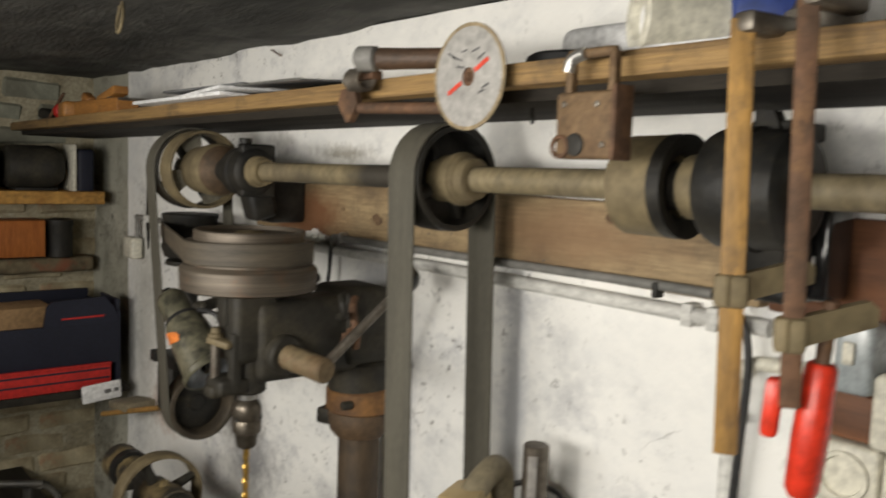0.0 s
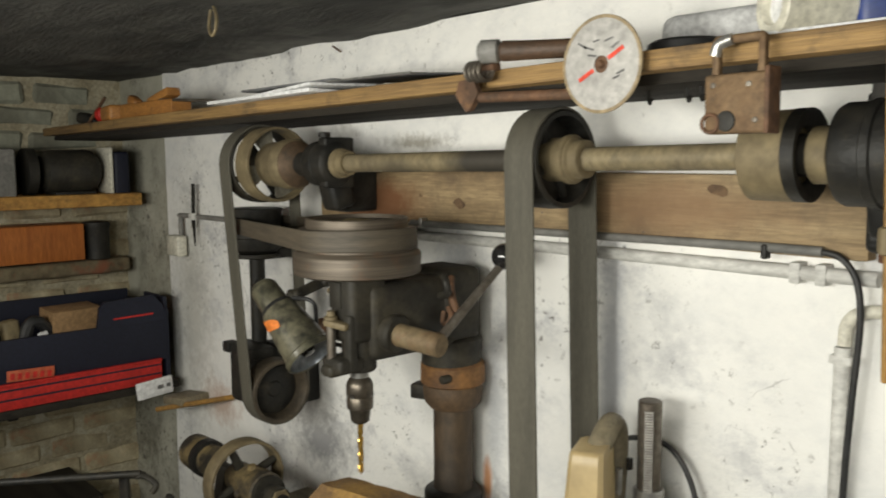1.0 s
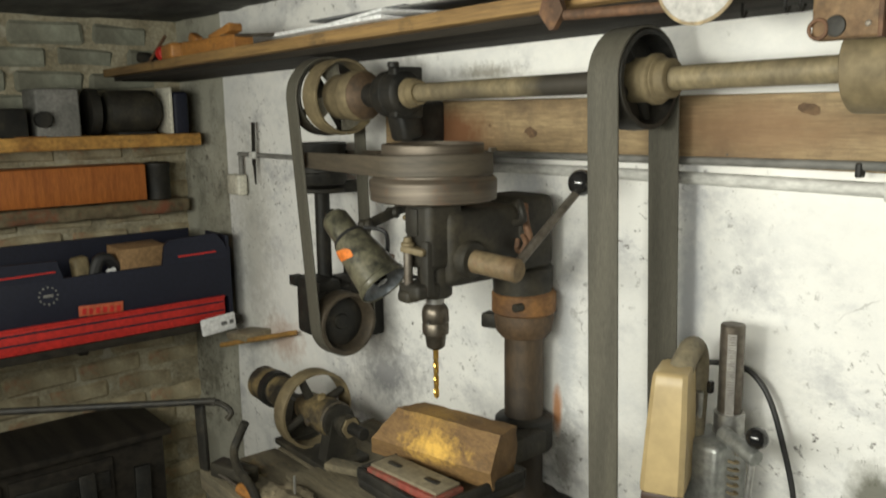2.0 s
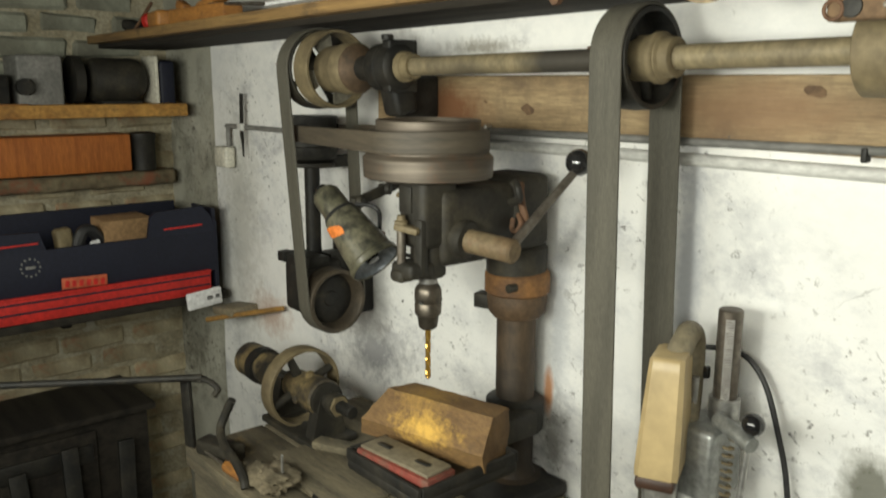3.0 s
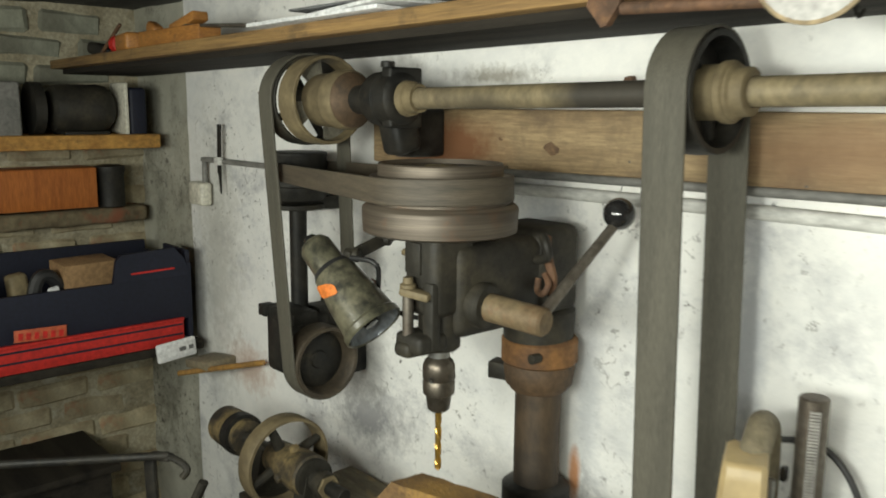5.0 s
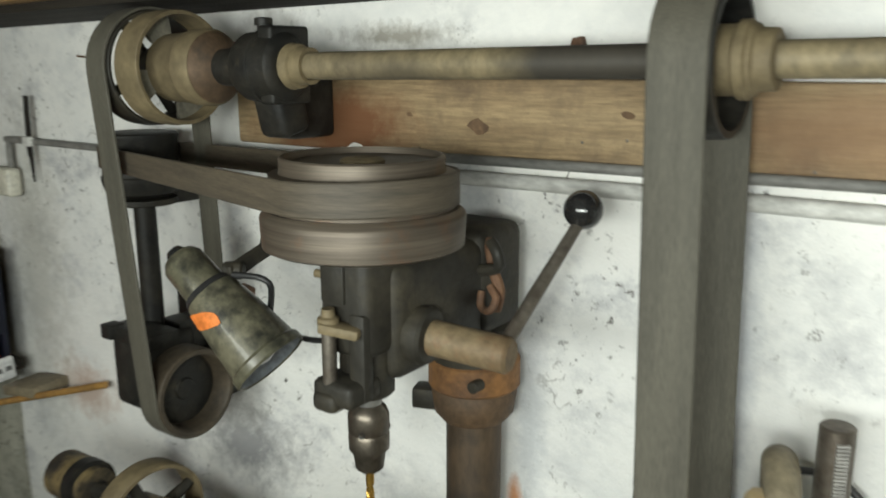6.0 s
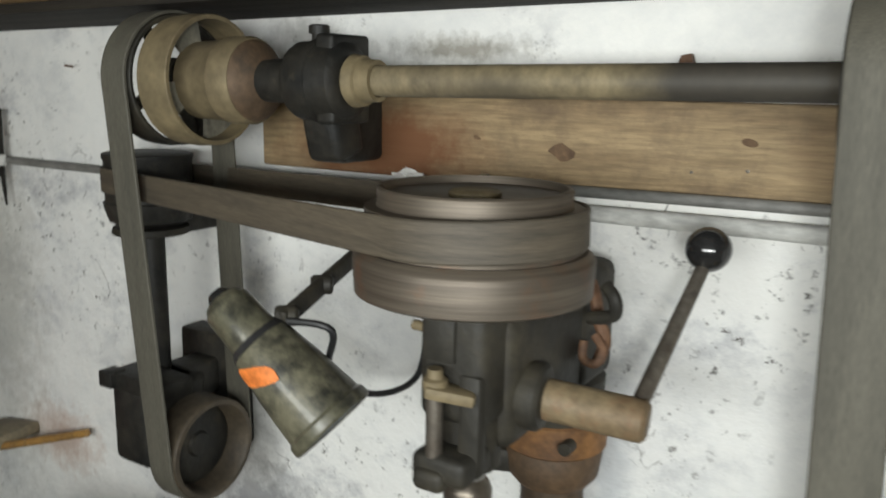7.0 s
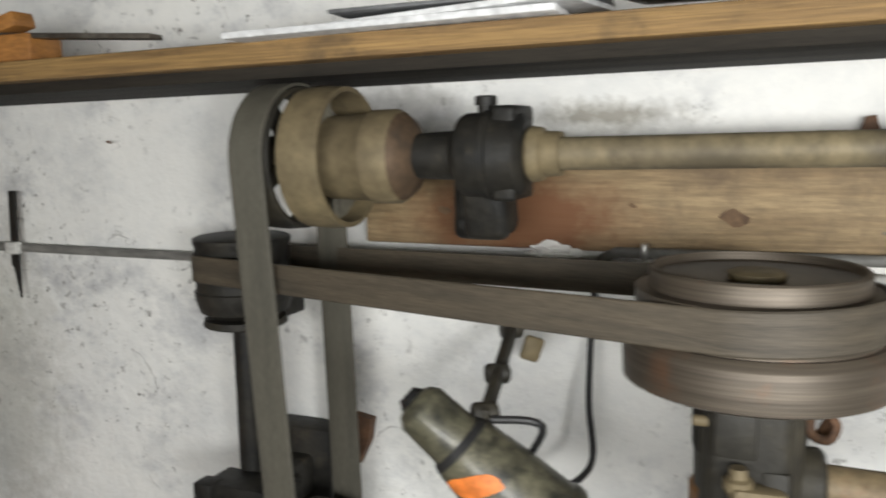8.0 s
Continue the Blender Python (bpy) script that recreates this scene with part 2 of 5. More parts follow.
FEED = material("rusty_feed_steel", (0.215, 0.165, 0.095), (0.155, 0.100, 0.052), (0.19, 0.085, 0.04), scale=9, dirt_scale=14, dirt_at=(0.54, 0.70), rough=(0.5, 0.75), metal=0.1, bump=0.12)
SHAFT = material("shaft_steel", (0.25, 0.205, 0.12), (0.17, 0.14, 0.09), (0.10, 0.085, 0.06), scale=5, stretch=(1.5, 1, 1), dirt_scale=5, dirt_at=(0.58, 0.72), rough=(0.5, 0.75), metal=0.1, bump=0.1, fine=60)
blotch(SHAFT, (-0.53, 0.806, 1.508), (0.13, 0.2, 0.2), 0.5, (0.035, 0.032, 0.028), 0.9)
# browner, darker patch on the shaft's lower side near x -0.78
blotch(SHAFT, (-0.78, 0.806, 1.49), (0.06, 0.2, 0.03), 0.8, (0.09, 0.075, 0.05), 0.7)
CONE = material("cone_steel", (0.135, 0.112, 0.086), (0.095, 0.078, 0.060), (0.17, 0.085, 0.045), scale=5, stretch=(0.3, 0.3, 14), dirt_scale=6, dirt_at=(0.60, 0.74), rough=(0.40, 0.56), metal=0.45, bump=0.06, fine=30)
BELT = material("fabric_belt", (0.105, 0.098, 0.076), (0.078, 0.073, 0.057), scale=5, stretch=(8, 8, 0.7), rough=(0.6, 0.8), bump=0.12, fine=120)
BELT_EDGE = material("worn_belt", (0.098, 0.080, 0.056), (0.062, 0.052, 0.038), scale=6, stretch=(0.8, 0.8, 12), rough=(0.5, 0.75), bump=0.12, fine=60)
RUST = material("rusty_iron", (0.17, 0.09, 0.05), (0.10, 0.06, 0.038), (0.24, 0.13, 0.06), scale=22, dirt_scale=25, rough=(0.6, 0.85), metal=0.2, bump=0.35)
LOCK = material("rusty_lock", (0.21, 0.135, 0.07), (0.14, 0.085, 0.045), (0.075, 0.05, 0.03), scale=25, dirt_scale=22, dirt_at=(0.54, 0.7), rough=(0.6, 0.85), metal=0.2, bump=0.4)
HANDLE = material("dark_handle_wood", (0.10, 0.058, 0.034), (0.055, 0.035, 0.022), scale=8, stretch=(0.5, 3, 3), rough=(0.45, 0.7))
ORANGE_RUST = material("orange_rust", (0.26, 0.13, 0.045), (0.13, 0.07, 0.035), scale=18, rough=(0.55, 0.8), metal=0.2, bump=0.25)
OLD_STEEL = material("worn_steel", (0.22, 0.20, 0.17), (0.12, 0.10, 0.08), scale=18, rough=(0.35, 0.6), metal=0.7, bump=0.1)
CHROME = material("chuck_steel", (0.15, 0.13, 0.105), (0.08, 0.07, 0.055), scale=22, rough=(0.28, 0.45), metal=0.75, bump=0.05)

CAP_BROWN = material("brown_iron", (0.13, 0.082, 0.045), (0.085, 0.056, 0.033), (0.05, 0.036, 0.024), scale=18, dirt_scale=14, rough=(0.55, 0.8), metal=0.1, bump=0.2)
WHEEL = material("greasy_brown_iron", (0.045, 0.036, 0.025), (0.09, 0.07, 0.045), (0.02, 0.018, 0.015), scale=10, dirt_scale=12, rough=(0.5, 0.75), metal=0.1, bump=0.2)
BRIGHT = material("bright_metal", (0.55, 0.55, 0.53), (0.40, 0.40, 0.39), scale=12, rough=(0.28, 0.45), metal=0.8, bump=0.05)
GOLD = material("gold_coating", (0.78, 0.50, 0.12), (0.55, 0.33, 0.08), scale=30, rough=(0.22, 0.35), metal=0.9, bump=0.02)
BAKELITE = material("black_bakelite", (0.012, 0.012, 0.013), (0.02, 0.02, 0.02), scale=8, rough=(0.08, 0.16), bump=0.0, coat=0.4)
RUBBER = material("black_cable", (0.018, 0.018, 0.019), (0.03, 0.03, 0.03), scale=20, rough=(0.4, 0.6), bump=0.05)
LAMP_PAINT = material("dusty_enamel", (0.085, 0.083, 0.055), (0.15, 0.14, 0.095), (0.022, 0.022, 0.018), scale=9, dirt_scale=13, dirt_at=(0.50, 0.62), rough=(0.22, 0.5), bump=0.06, coat=0.2)
LAMP_INSIDE = material("lamp_reflector", (0.16, 0.18, 0.21), (0.34, 0.36, 0.38), scale=18, rough=(0.2, 0.4), metal=0.4, bump=0.05)
ORANGE = material("orange_sticker", (0.90, 0.27, 0.05), (0.75, 0.21, 0.04), scale=30, rough=(0.5, 0.6), bump=0.02)
NAVY = material("navy_card", (0.006, 0.008, 0.022), (0.010, 0.012, 0.028), (0.022, 0.022, 0.03), scale=6, dirt_scale=9, dirt_at=(0.62, 0.8), rough=(0.55, 0.75), bump=0.05)
RED_CARD = material("red_card", (0.56, 0.022, 0.016), (0.44, 0.018, 0.013), scale=8, rough=(0.5, 0.7), bump=0.05)
DULL_RED = material("dusty_red", (0.22, 0.045, 0.03), (0.15, 0.04, 0.028), (0.12, 0.09, 0.06), scale=14, dirt_scale=16, dirt_at=(0.5, 0.7), rough=(0.6, 0.8), bump=0.1)
PRINT_ORANGE = material("orange_print", (0.55, 0.12, 0.05), (0.42, 0.09, 0.04), scale=30, rough=(0.6, 0.7), bump=0.02)
CARDBOARD = material("cardboard", (0.34, 0.21, 0.10), (0.26, 0.16, 0.075), scale=12, rough=(0.75, 0.9), bump=0.1)
PAPER = material("white_paper", (0.82, 0.83, 0.84), (0.70, 0.71, 0.72), scale=9, rough=(0.55, 0.8), bump=0.05)
GREY_CARD = material("grey_sheet", (0.16, 0.165, 0.17), (0.11, 0.11, 0.115), scale=9, rough=(0.4, 0.6), bump=0.05)
WHITE_PLASTIC = material("aged_white_plastic", (0.74, 0.72, 0.62), (0.62, 0.60, 0.50), scale=7, rough=(0.35, 0.55), bump=0.04)
CONDUIT = material("painted_conduit", (0.70, 0.70, 0.67), (0.52, 0.52, 0.50), scale=10, stretch=(0.4, 1, 1), rough=(0.5, 0.75), bump=0.1)
GREY_PIPE = material("grey_pipe", (0.24, 0.235, 0.22), (0.15, 0.15, 0.14), scale=10, stretch=(0.4, 1, 1), rough=(0.5, 0.7), bump=0.1)
BEIGE = material("beige_plastic", (0.50, 0.385, 0.20), (0.47, 0.36, 0.185), scale=3, fine=12, rough=(0.35, 0.5), bump=0.01)
TAUPE = material("dusty_grip", (0.24, 0.205, 0.135), (0.17, 0.145, 0.10), scale=9, rough=(0.5, 0.7), bump=0.08)
BROWN = material("brown_plastic", (0.06, 0.03, 0.018), (0.04, 0.02, 0.013), scale=9, rough=(0.4, 0.6), bump=0.05)
STAND = material("grey_alloy", (0.36, 0.37, 0.36), (0.24, 0.25, 0.24), scale=10, rough=(0.35, 0.55), metal=0.6, bump=0.1)
RED_GRIP = material("red_handle", (0.72, 0.045, 0.018), (0.58, 0.035, 0.015), scale=10, rough=(0.25, 0.45), bump=0.03)
BRASS_WOOD = material("yellowed_bar", (0.46, 0.26, 0.07), (0.28, 0.165, 0.055), (0.12, 0.08, 0.045), scale=12, stretch=(3, 3, 0.6), dirt_scale=12, rough=(0.45, 0.7), metal=0.15)
DISC = material("disc_metal", (0.50, 0.49, 0.47), (0.42, 0.41, 0.395), scale=10, rough=(0.35, 0.5), metal=0.25, bump=0.02)
DISC_RIM = material("diamond_rim", (0.42, 0.33, 0.20), (0.30, 0.24, 0.15), scale=60, rough=(0.6, 0.8), metal=0.3, bump=0.3)
PRINT_GREY = material("grey_print", (0.12, 0.12, 0.12), (0.17, 0.17, 0.17), scale=30, rough=(0.6, 0.7), bump=0.0)
PRINT_RED = material("red_print", (0.78, 0.07, 0.035), (0.68, 0.06, 0.03), scale=30, rough=(0.5, 0.6), bump=0.0)
BLUE = material("blue_plastic", (0.012, 0.035, 0.21), (0.02, 0.045, 0.17), scale=10, rough=(0.3, 0.5), bump=0.03)
SWITCH = material("clear_grey_cover", (0.42, 0.46, 0.47), (0.33, 0.37, 0.39), scale=9, rough=(0.2, 0.35), bump=0.03)
SAWDUST = material("bench_boards", (0.20, 0.170, 0.11), (0.10, 0.088, 0.060), (0.32, 0.23, 0.10), scale=9, stretch=(0.5, 3, 3), dirt_scale=8, dirt_at=(0.6, 0.72), rough=(0.75, 0.92), bump=0.5)
SPONGE = material("dirty_rag", (0.24, 0.20, 0.13), (0.13, 0.11, 0.07), scale=30, rough=(0.85, 0.95), bump=0.9)
GREENISH = material("green_alloy", (0.25, 0.33, 0.25), (0.18, 0.24, 0.18), scale=9, rough=(0.4, 0.6), bump=0.05)

# ---- building helpers ----


def merge(bm, tmp):
    me = bpy.data.meshes.new("tmp")
    tmp.to_mesh(me)
    tmp.free()
    bm.from_mesh(me)
    bpy.data.meshes.remove(me)
    return bm


def box(bm, c, s, turn=(0, 0, 0), bev=0.0, seg=2):
    """A box of size s round c, turned by degrees, with rounded edges."""
    tmp = bmesh.new()
    bmesh.ops.create_cube(tmp, size=1)
    bmesh.ops.scale(tmp, vec=s, verts=tmp.verts)
    if bev:
        bmesh.ops.bevel(tmp, geom=tmp.edges[:], offset=bev, segments=seg, affect="EDGES", profile=0.5)
    bmesh.ops.transform(tmp, matrix=pose(*c, *turn), verts=tmp.verts)
    return merge(bm, tmp)


def frame_of(d):
    d = Vector(d).normalized()
    side = d.orthogonal().normalized()
    if abs(d.z) < 0.9:
        side = d.cross(Vector((0, 0, 1))).normalized()
    return d, side, d.cross(side)


def lathe(bm, p, d, profile, seg=40, start=None):
    """Rings of (way along d, radius) about the axis through p, closed at both ends where the radius is 0."""
    d, u, v = frame_of(d)
    p, rings = Vector(p), []
    for far, r in profile:
        if r <= 0:
            rings.append([bm.verts.new(p + d * far)])
        else:
            rings.append([bm.verts.new(p + d * far + r * (math.cos(a) * u + math.sin(a) * v)) for a in (2 * math.pi * k / seg for k in range(seg))])
    for a, b in zip(rings, rings[1:]):
        for k in range(seg):
            j = (k + 1) % seg
            if len(a) == 1 and len(b) == 1:
                break
            if len(a) == 1:
                bm.faces.new((a[0], b[k], b[j]))
            elif len(b) == 1:
                bm.faces.new((a[k], a[j], b[0]))
            else:
                bm.faces.new((a[k], a[j], b[j], b[k]))
    return bm


def rod(bm, a, b, r, r2=None, seg=24, bev=0.001):
    """A round bar from a to b with softened ends."""
    length = (Vector(b) - Vector(a)).length
    r2 = r if r2 is None else r2
    e = min(bev, length / 4, r / 3)
    return lathe(bm, a, Vector(b) - Vector(a), [(0, 0), (0, r - e), (e, r), (length - e, r2), (length, r2 - e), (length, 0)], seg)


def tube(bm, points, r, seg=10, smooth=6):
    """A round cable through points, rounded between them."""
    pts = [Vector(p) for p in points]
    fine = []
    for k in range(len(pts) - 1):
        p0, p1, p2, p3 = pts[max(k - 1, 0)], pts[k], pts[k + 1], pts[min(k + 2, len(pts) - 1)]
        for n in range(smooth):
            t = n / smooth
            fine.append(0.5 * (2 * p1 + (p2 - p0) * t + (2 * p0 - 5 * p1 + 4 * p2 - p3) * t * t + (3 * p1 - p0 - 3 * p2 + p3) * t ** 3))
    fine.append(pts[-1])
    rings, side = [], None
    for k, p in enumerate(fine):
        d = (fine[min(k + 1, len(fine) - 1)] - fine[max(k - 1, 0)]).normalized()
        side = frame_of(d)[1] if side is None else (side - d * side.dot(d)).normalized()
        up = d.cross(side)
        rings.append([bm.verts.new(p + r * (math.cos(a) * side + math.sin(a) * up)) for a in (2 * math.pi * j / seg for j in range(seg))])
    for a, b in zip(rings, rings[1:]):
        for k in range(seg):
            bm.faces.new((a[k], a[(k + 1) % seg], b[(k + 1) % seg], b[k]))
    bm.faces.new(rings[0][::-1])
    bm.faces.new(rings[-1])
    return bm


def prism(bm, outline, d, depth):
    """A closed outline of 3D points drawn out along d."""
    d = Vector(d).normalized() * depth
    low = [bm.verts.new(Vector(p)) for p in outline]
    high = [bm.verts.new(Vector(p) + d) for p in outline]
    bm.faces.new(low[::-1])
    bm.faces.new(high)
    for k in range(len(low)):
        j = (k + 1) % len(low)
        bm.faces.new((low[k], low[j], high[j], high[k]))
    bmesh.ops.recalc_face_normals(bm, faces=bm.faces)
    return bm


def belt(bm, c1, r1, c2, r2, axis, width, thick, seg=28):
    """A flat belt round two pulleys of one axis direction, its middle at c1 and c2."""
    axis = Vector(axis).normalized()
    c1, c2 = Vector(c1), Vector(c2)
    e = (c2 - c1).normalized()
    axis = (axis - e * axis.dot(e)).normalized()
    n = axis.cross(e)
    lean = math.asin((r1 - r2) / (c2 - c1).length)
    path = []
    for k in range(seg + 1):
        a = math.pi / 2 - lean + (math.pi + 2 * lean) * k / seg
        path.append((c1, r1, math.cos(a) * e + math.sin(a) * n))
    for k in range(seg + 1):
        a = -math.pi / 2 - lean + (math.pi - 2 * lean) * k / seg
        path.append((c2, r2, math.cos(a) * e + math.sin(a) * n))
    loops = []
    for c, r, out in path:
        loops.append([bm.verts.new(c + out * (r + h) + axis * w) for h, w in
                      ((0, -width / 2), (thick * 0.7, -width / 2), (thick, -width / 2 + 0.0015), (thick, width / 2 - 0.0015), (thick * 0.7, width / 2), (0, width / 2))])
    count = len(loops)
    for k in range(count):
        a, b = loops[k], loops[(k + 1) % count]
        for j in range(6):
            bm.faces.new((a[j], a[(j + 1) % 6], b[(j + 1) % 6], b[j]))
    bmesh.ops.recalc_face_normals(bm, faces=bm.faces)
    return bm


def linked(name, bm, mat, angle=35):
    me = bpy.data.meshes.new(name)
    bmesh.ops.recalc_face_normals(bm, faces=bm.faces)
    bm.to_mesh(me)
    bm.free()
    me.materials.append(mat)
    me.shade_smooth()
    me.set_sharp_from_angle(angle=radians(angle))
    return new(name, me)


def part(name, bm, mat, parent, label=""):
    """One mesh under a thing or under a part; its vertices are in world metres."""
    ob = linked(name, bm, mat)
    base = parent
    m = Matrix.Identity(4)
    while base:
        m = m @ Matrix.Identity(4)
        if base.type == "EMPTY":
            m = base.matrix_basis
        base = base.parent
    ob.parent = parent
    ob.matrix_parent_inverse = m.inverted() if parent.type == "EMPTY" else Matrix.Identity(4)
    return tagged(ob, label)


def thing(name, base, label, category, group="", kind=""):
    ob = new(name)
    ob.empty_display_size = 0.05
    ob.matrix_basis = Matrix.Translation(base)
    return tagged(ob, label, category, group, kind)


def single(name, bm, mat, label, category, group="", kind=""):
    return tagged(linked(name, bm, mat), label, category, group, kind)


def B():
    return bmesh.new()


# ---- structure ----
WALL, LEFT, TOP, FLOOR = 0.97, -2.60, 1.795, -0.25


def rough_sheet(name, origin, along, up, size, step, out, amp, freq, mat, label, category):
    """A wall or ceiling sheet with hand-made lumps, thickened behind."""
    bm = B()
    origin, along, up, out = (Vector(v) for v in (origin, along, up, out))
    nx, ny = max(2, int(size[0] / step)), max(2, int(size[1] / step))
    grid = []
    for j in range(ny + 1):
        row = []
        for k in range(nx + 1):
            p = origin + along * (size[0] * k / nx) + up * (size[1] * j / ny)
            q = p * freq
            lump = noise.noise(q) * 0.6 + noise.noise(q * 3.1) * 0.28 + noise.noise(q * 8.3) * 0.14
            row.append(bm.verts.new(p + out * (amp * lump)))
        grid.append(row)
    for j in range(ny):
        for k in range(nx):
            bm.faces.new((grid[j][k], grid[j][k + 1], grid[j + 1][k + 1], grid[j + 1][k]))
    c = origin + along * size[0] / 2 + up * size[1] / 2 - out * (0.06 + amp)
    s = [abs(along[i]) * size[0] + abs(up[i]) * size[1] + abs(out[i]) * 0.1 for i in range(3)]
    back = bmesh.new()
    bmesh.ops.create_cube(back, size=1)
    bmesh.ops.scale(back, vec=s, verts=back.verts)
    bmesh.ops.translate(back, vec=c, verts=back.verts)
    merge(bm, back)
    me = bpy.data.meshes.new(name)
    bm.to_mesh(me)
    bm.free()
    me.materials.append(mat)
    me.shade_smooth()
    me.set_sharp_from_angle(angle=radians(50))
    return tagged(new(name, me), label, category, kind="structure")


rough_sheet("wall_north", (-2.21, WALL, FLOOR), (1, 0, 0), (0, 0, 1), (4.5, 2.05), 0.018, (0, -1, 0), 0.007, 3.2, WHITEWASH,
            "lumpy whitewashed plaster wall with soot stains, grey patches, chips and a painted belt shadow", "wall")
rough_sheet("wall_north_bare", (-2.66, WALL + 0.010, FLOOR), (1, 0, 0), (0, 0, 1), (0.46, 2.05), 0.016, (0, -1, 0), 0.011, 5.0, GREY_WASH,
            "bare grey patch of crumbling plaster in the corner", "wall")
rough_sheet("ceiling", (-2.7, -2.3, TOP), (1, 0, 0), (0, 1, 0), (5.0, 3.3), 0.03, (0, 0, -1), 0.022, 2.6, CEILING, "low dark rough cellar ceiling with streaks", "ceiling")
rough_sheet("floor", (-2.7, -2.3, FLOOR), (1, 0, 0), (0, 1, 0), (5.0, 3.4), 0.1, (0, 0, 1), 0.004, 2.0, CONCRETE, "worn grey concrete cellar floor", "floor")
# unseen south and east walls, added so the closed room bounces light back
rough_sheet("unseen_wall_south", (-2.7, -2.3, FLOOR), (1, 0, 0), (0, 0, 1), (5.0, 2.05), 0.06, (0, 1, 0), 0.006, 3.0, OLD_WASH, "unseen grey plaster wall added to close the room", "wall")
rough_sheet("unseen_wall_east", (2.3, -2.3, FLOOR), (0, 1, 0), (0, 0, 1), (3.3, 2.05), 0.06, (-1, 0, 0), 0.006, 3.0, OLD_WASH, "unseen grey plaster wall added to close the room", "wall")
wall_west = rough_sheet("wall_west", (LEFT, -2.3, FLOOR), (0, 1, 0), (0, 0, 1), (3.3, 2.05), 0.03, (1, 0, 0), 0.010, 4.0, MORTAR, "dirty cellar wall of thinly washed bricks", "wall")

# ---- beam, line shaft, bearings ----
SY, SZ = 0.806, 1.508

beam = thing("wooden_beam", (-0.4, 0.957, 1.383), "brown wooden beam bolted along the whitewashed wall", "beam")
bm = box(B(), (-0.625, 0.960, 1.438), (1.27, 0.034, 0.112), bev=0.004)
part("board", bm, BEAM_WOOD, beam, "pale brown board with knots and oil stains")
part("board", box(B(), (0.86, 0.960, 1.438), (1.68, 0.032, 0.114), bev=0.004), OILY_WOOD, beam, "reddish brown board")
for x, z, r in ((-0.765, 1.429, 0.012), (-0.205, 1.470, 0.011), (-0.885, 1.441, 0.0035), (-0.55, 1.452, 0.006), (-1.14, 1.43, 0.007)):
    pts = [(x + r * (1.5 + 0.7 * noise.noise(Vector((k, 40 * x, 0)))) * math.cos(k * 0.5712), 0.9432, z + r * (0.75 + 0.5 * noise.noise(Vector((k, 9, 40 * x)))) * math.sin(k * 0.5712) - 0.25 * r * math.cos(k * 0.5712)) for k in range(11)]
    part("knot", prism(B(), pts, (0, -1, 0), 0.0012), KNOT, beam)
for x in (-0.55, -0.61, -0.335):
    part("nail_head", lathe(B(), (x, 0.944, 1.402 + 0.02 * math.sin(9 * x)), (0, -1, 0), [(-0.002, 0.002), (0.0015, 0.002), (0.002, 0)], 10), OLD_STEEL, beam)

shaft = thing("line_shaft", (-0.4, SY, SZ), "dusty steel line shaft with three flat-belt pulleys", "line shaft")
bm = rod(B(), (-1.32, SY, SZ), (0.9, SY, SZ), 0.0178)
part("shaft", bm, SHAFT, shaft)


def spoked_pulley(parent, x0, x1, r, hub_r, hub0, hub1, rim_mat, hub_mat, spokes=4, wall=0.006, label=""):
    rim = part("pulley", lathe(B(), (x0, SY, SZ), (1, 0, 0), [(0, r - wall), (0, r - 0.001), (0.001, r), ((x1 - x0) / 2, r + 0.0015), (x1 - x0 - 0.001, r),
               (x1 - x0, r - 0.001), (x1 - x0, r - wall), ((x1 - x0) / 2, r - wall - 0.002), (0, r - wall)], 56), rim_mat, parent, label)
    part("hub", lathe(B(), (hub0, SY, SZ), (1, 0, 0), [(0, 0.0186), (0, hub_r - 0.002), (0.002, hub_r), (hub1 - hub0 - 0.003, hub_r), (hub1 - hub0, hub_r - 0.004), (hub1 - hub0, 0.0186)], 40), hub_mat, rim)
    mid = (x0 + x1) / 2
    for k in range(spokes):
        a = 2 * math.pi * k / spokes + 0.5
        d = Vector((0, math.cos(a), math.sin(a)))
        c = Vector((mid, SY, SZ))
        inner = max(0.016, min(hub_r, 0.03) - 0.004)
        part("spoke", lathe(B(), c + d * inner, d, [(0, 0.011), (r - inner - wall, 0.007)], 12), rim_mat, rim)
    return rim


spoked_pulley(shaft, -1.302, -1.256, 0.086, 0.030, -1.30, -1.245, CAST, CAST, 4, wall=0.005, label="dark spoked belt pulley")
p1 = spoked_pulley(shaft, -1.246, -1.194, 0.084, 0.032, -1.24, -1.215, DUSTY, DUSTY, 0, label="dusty tan dished loose pulley")
for k in range(4):
    spread = [math.pi / 2 * k + 0.4 + 0.12 * j for j in range(-3, 4)]
    arc = [(r, a) for r, turn in ((0.030, spread), (0.079, spread[::-1])) for a in turn]
    part("arm", prism(B(), [(-1.226 + 0.12 * (0.079 - r), SY + r * math.cos(a), SZ + r * math.sin(a)) for r, a in arc], (1, 0, 0), 0.007), GREY_DUST, p1, "grey dusty broad spoke")
part("sleeve", lathe(B(), (-1.222, SY, SZ), (1, 0, 0), [(0, 0.0186), (0, 0.044), (0.004, 0.050), (0.06, 0.052), (0.064, 0.055), (0.092, 0.055), (0.098, 0.052), (0.098, 0.016)], 44), DUSTY, p1, "tan stepped sleeve")
part("end_cap", lathe(B(), (-1.126, SY, SZ), (1, 0, 0), [(0, 0.052), (0.004, 0.050), (0.012, 0.044), (0.022, 0.026), (0.03, 0.024), (0.03, 0.0186)], 40), CAP_BROWN, p1, "rusty brown end cap")

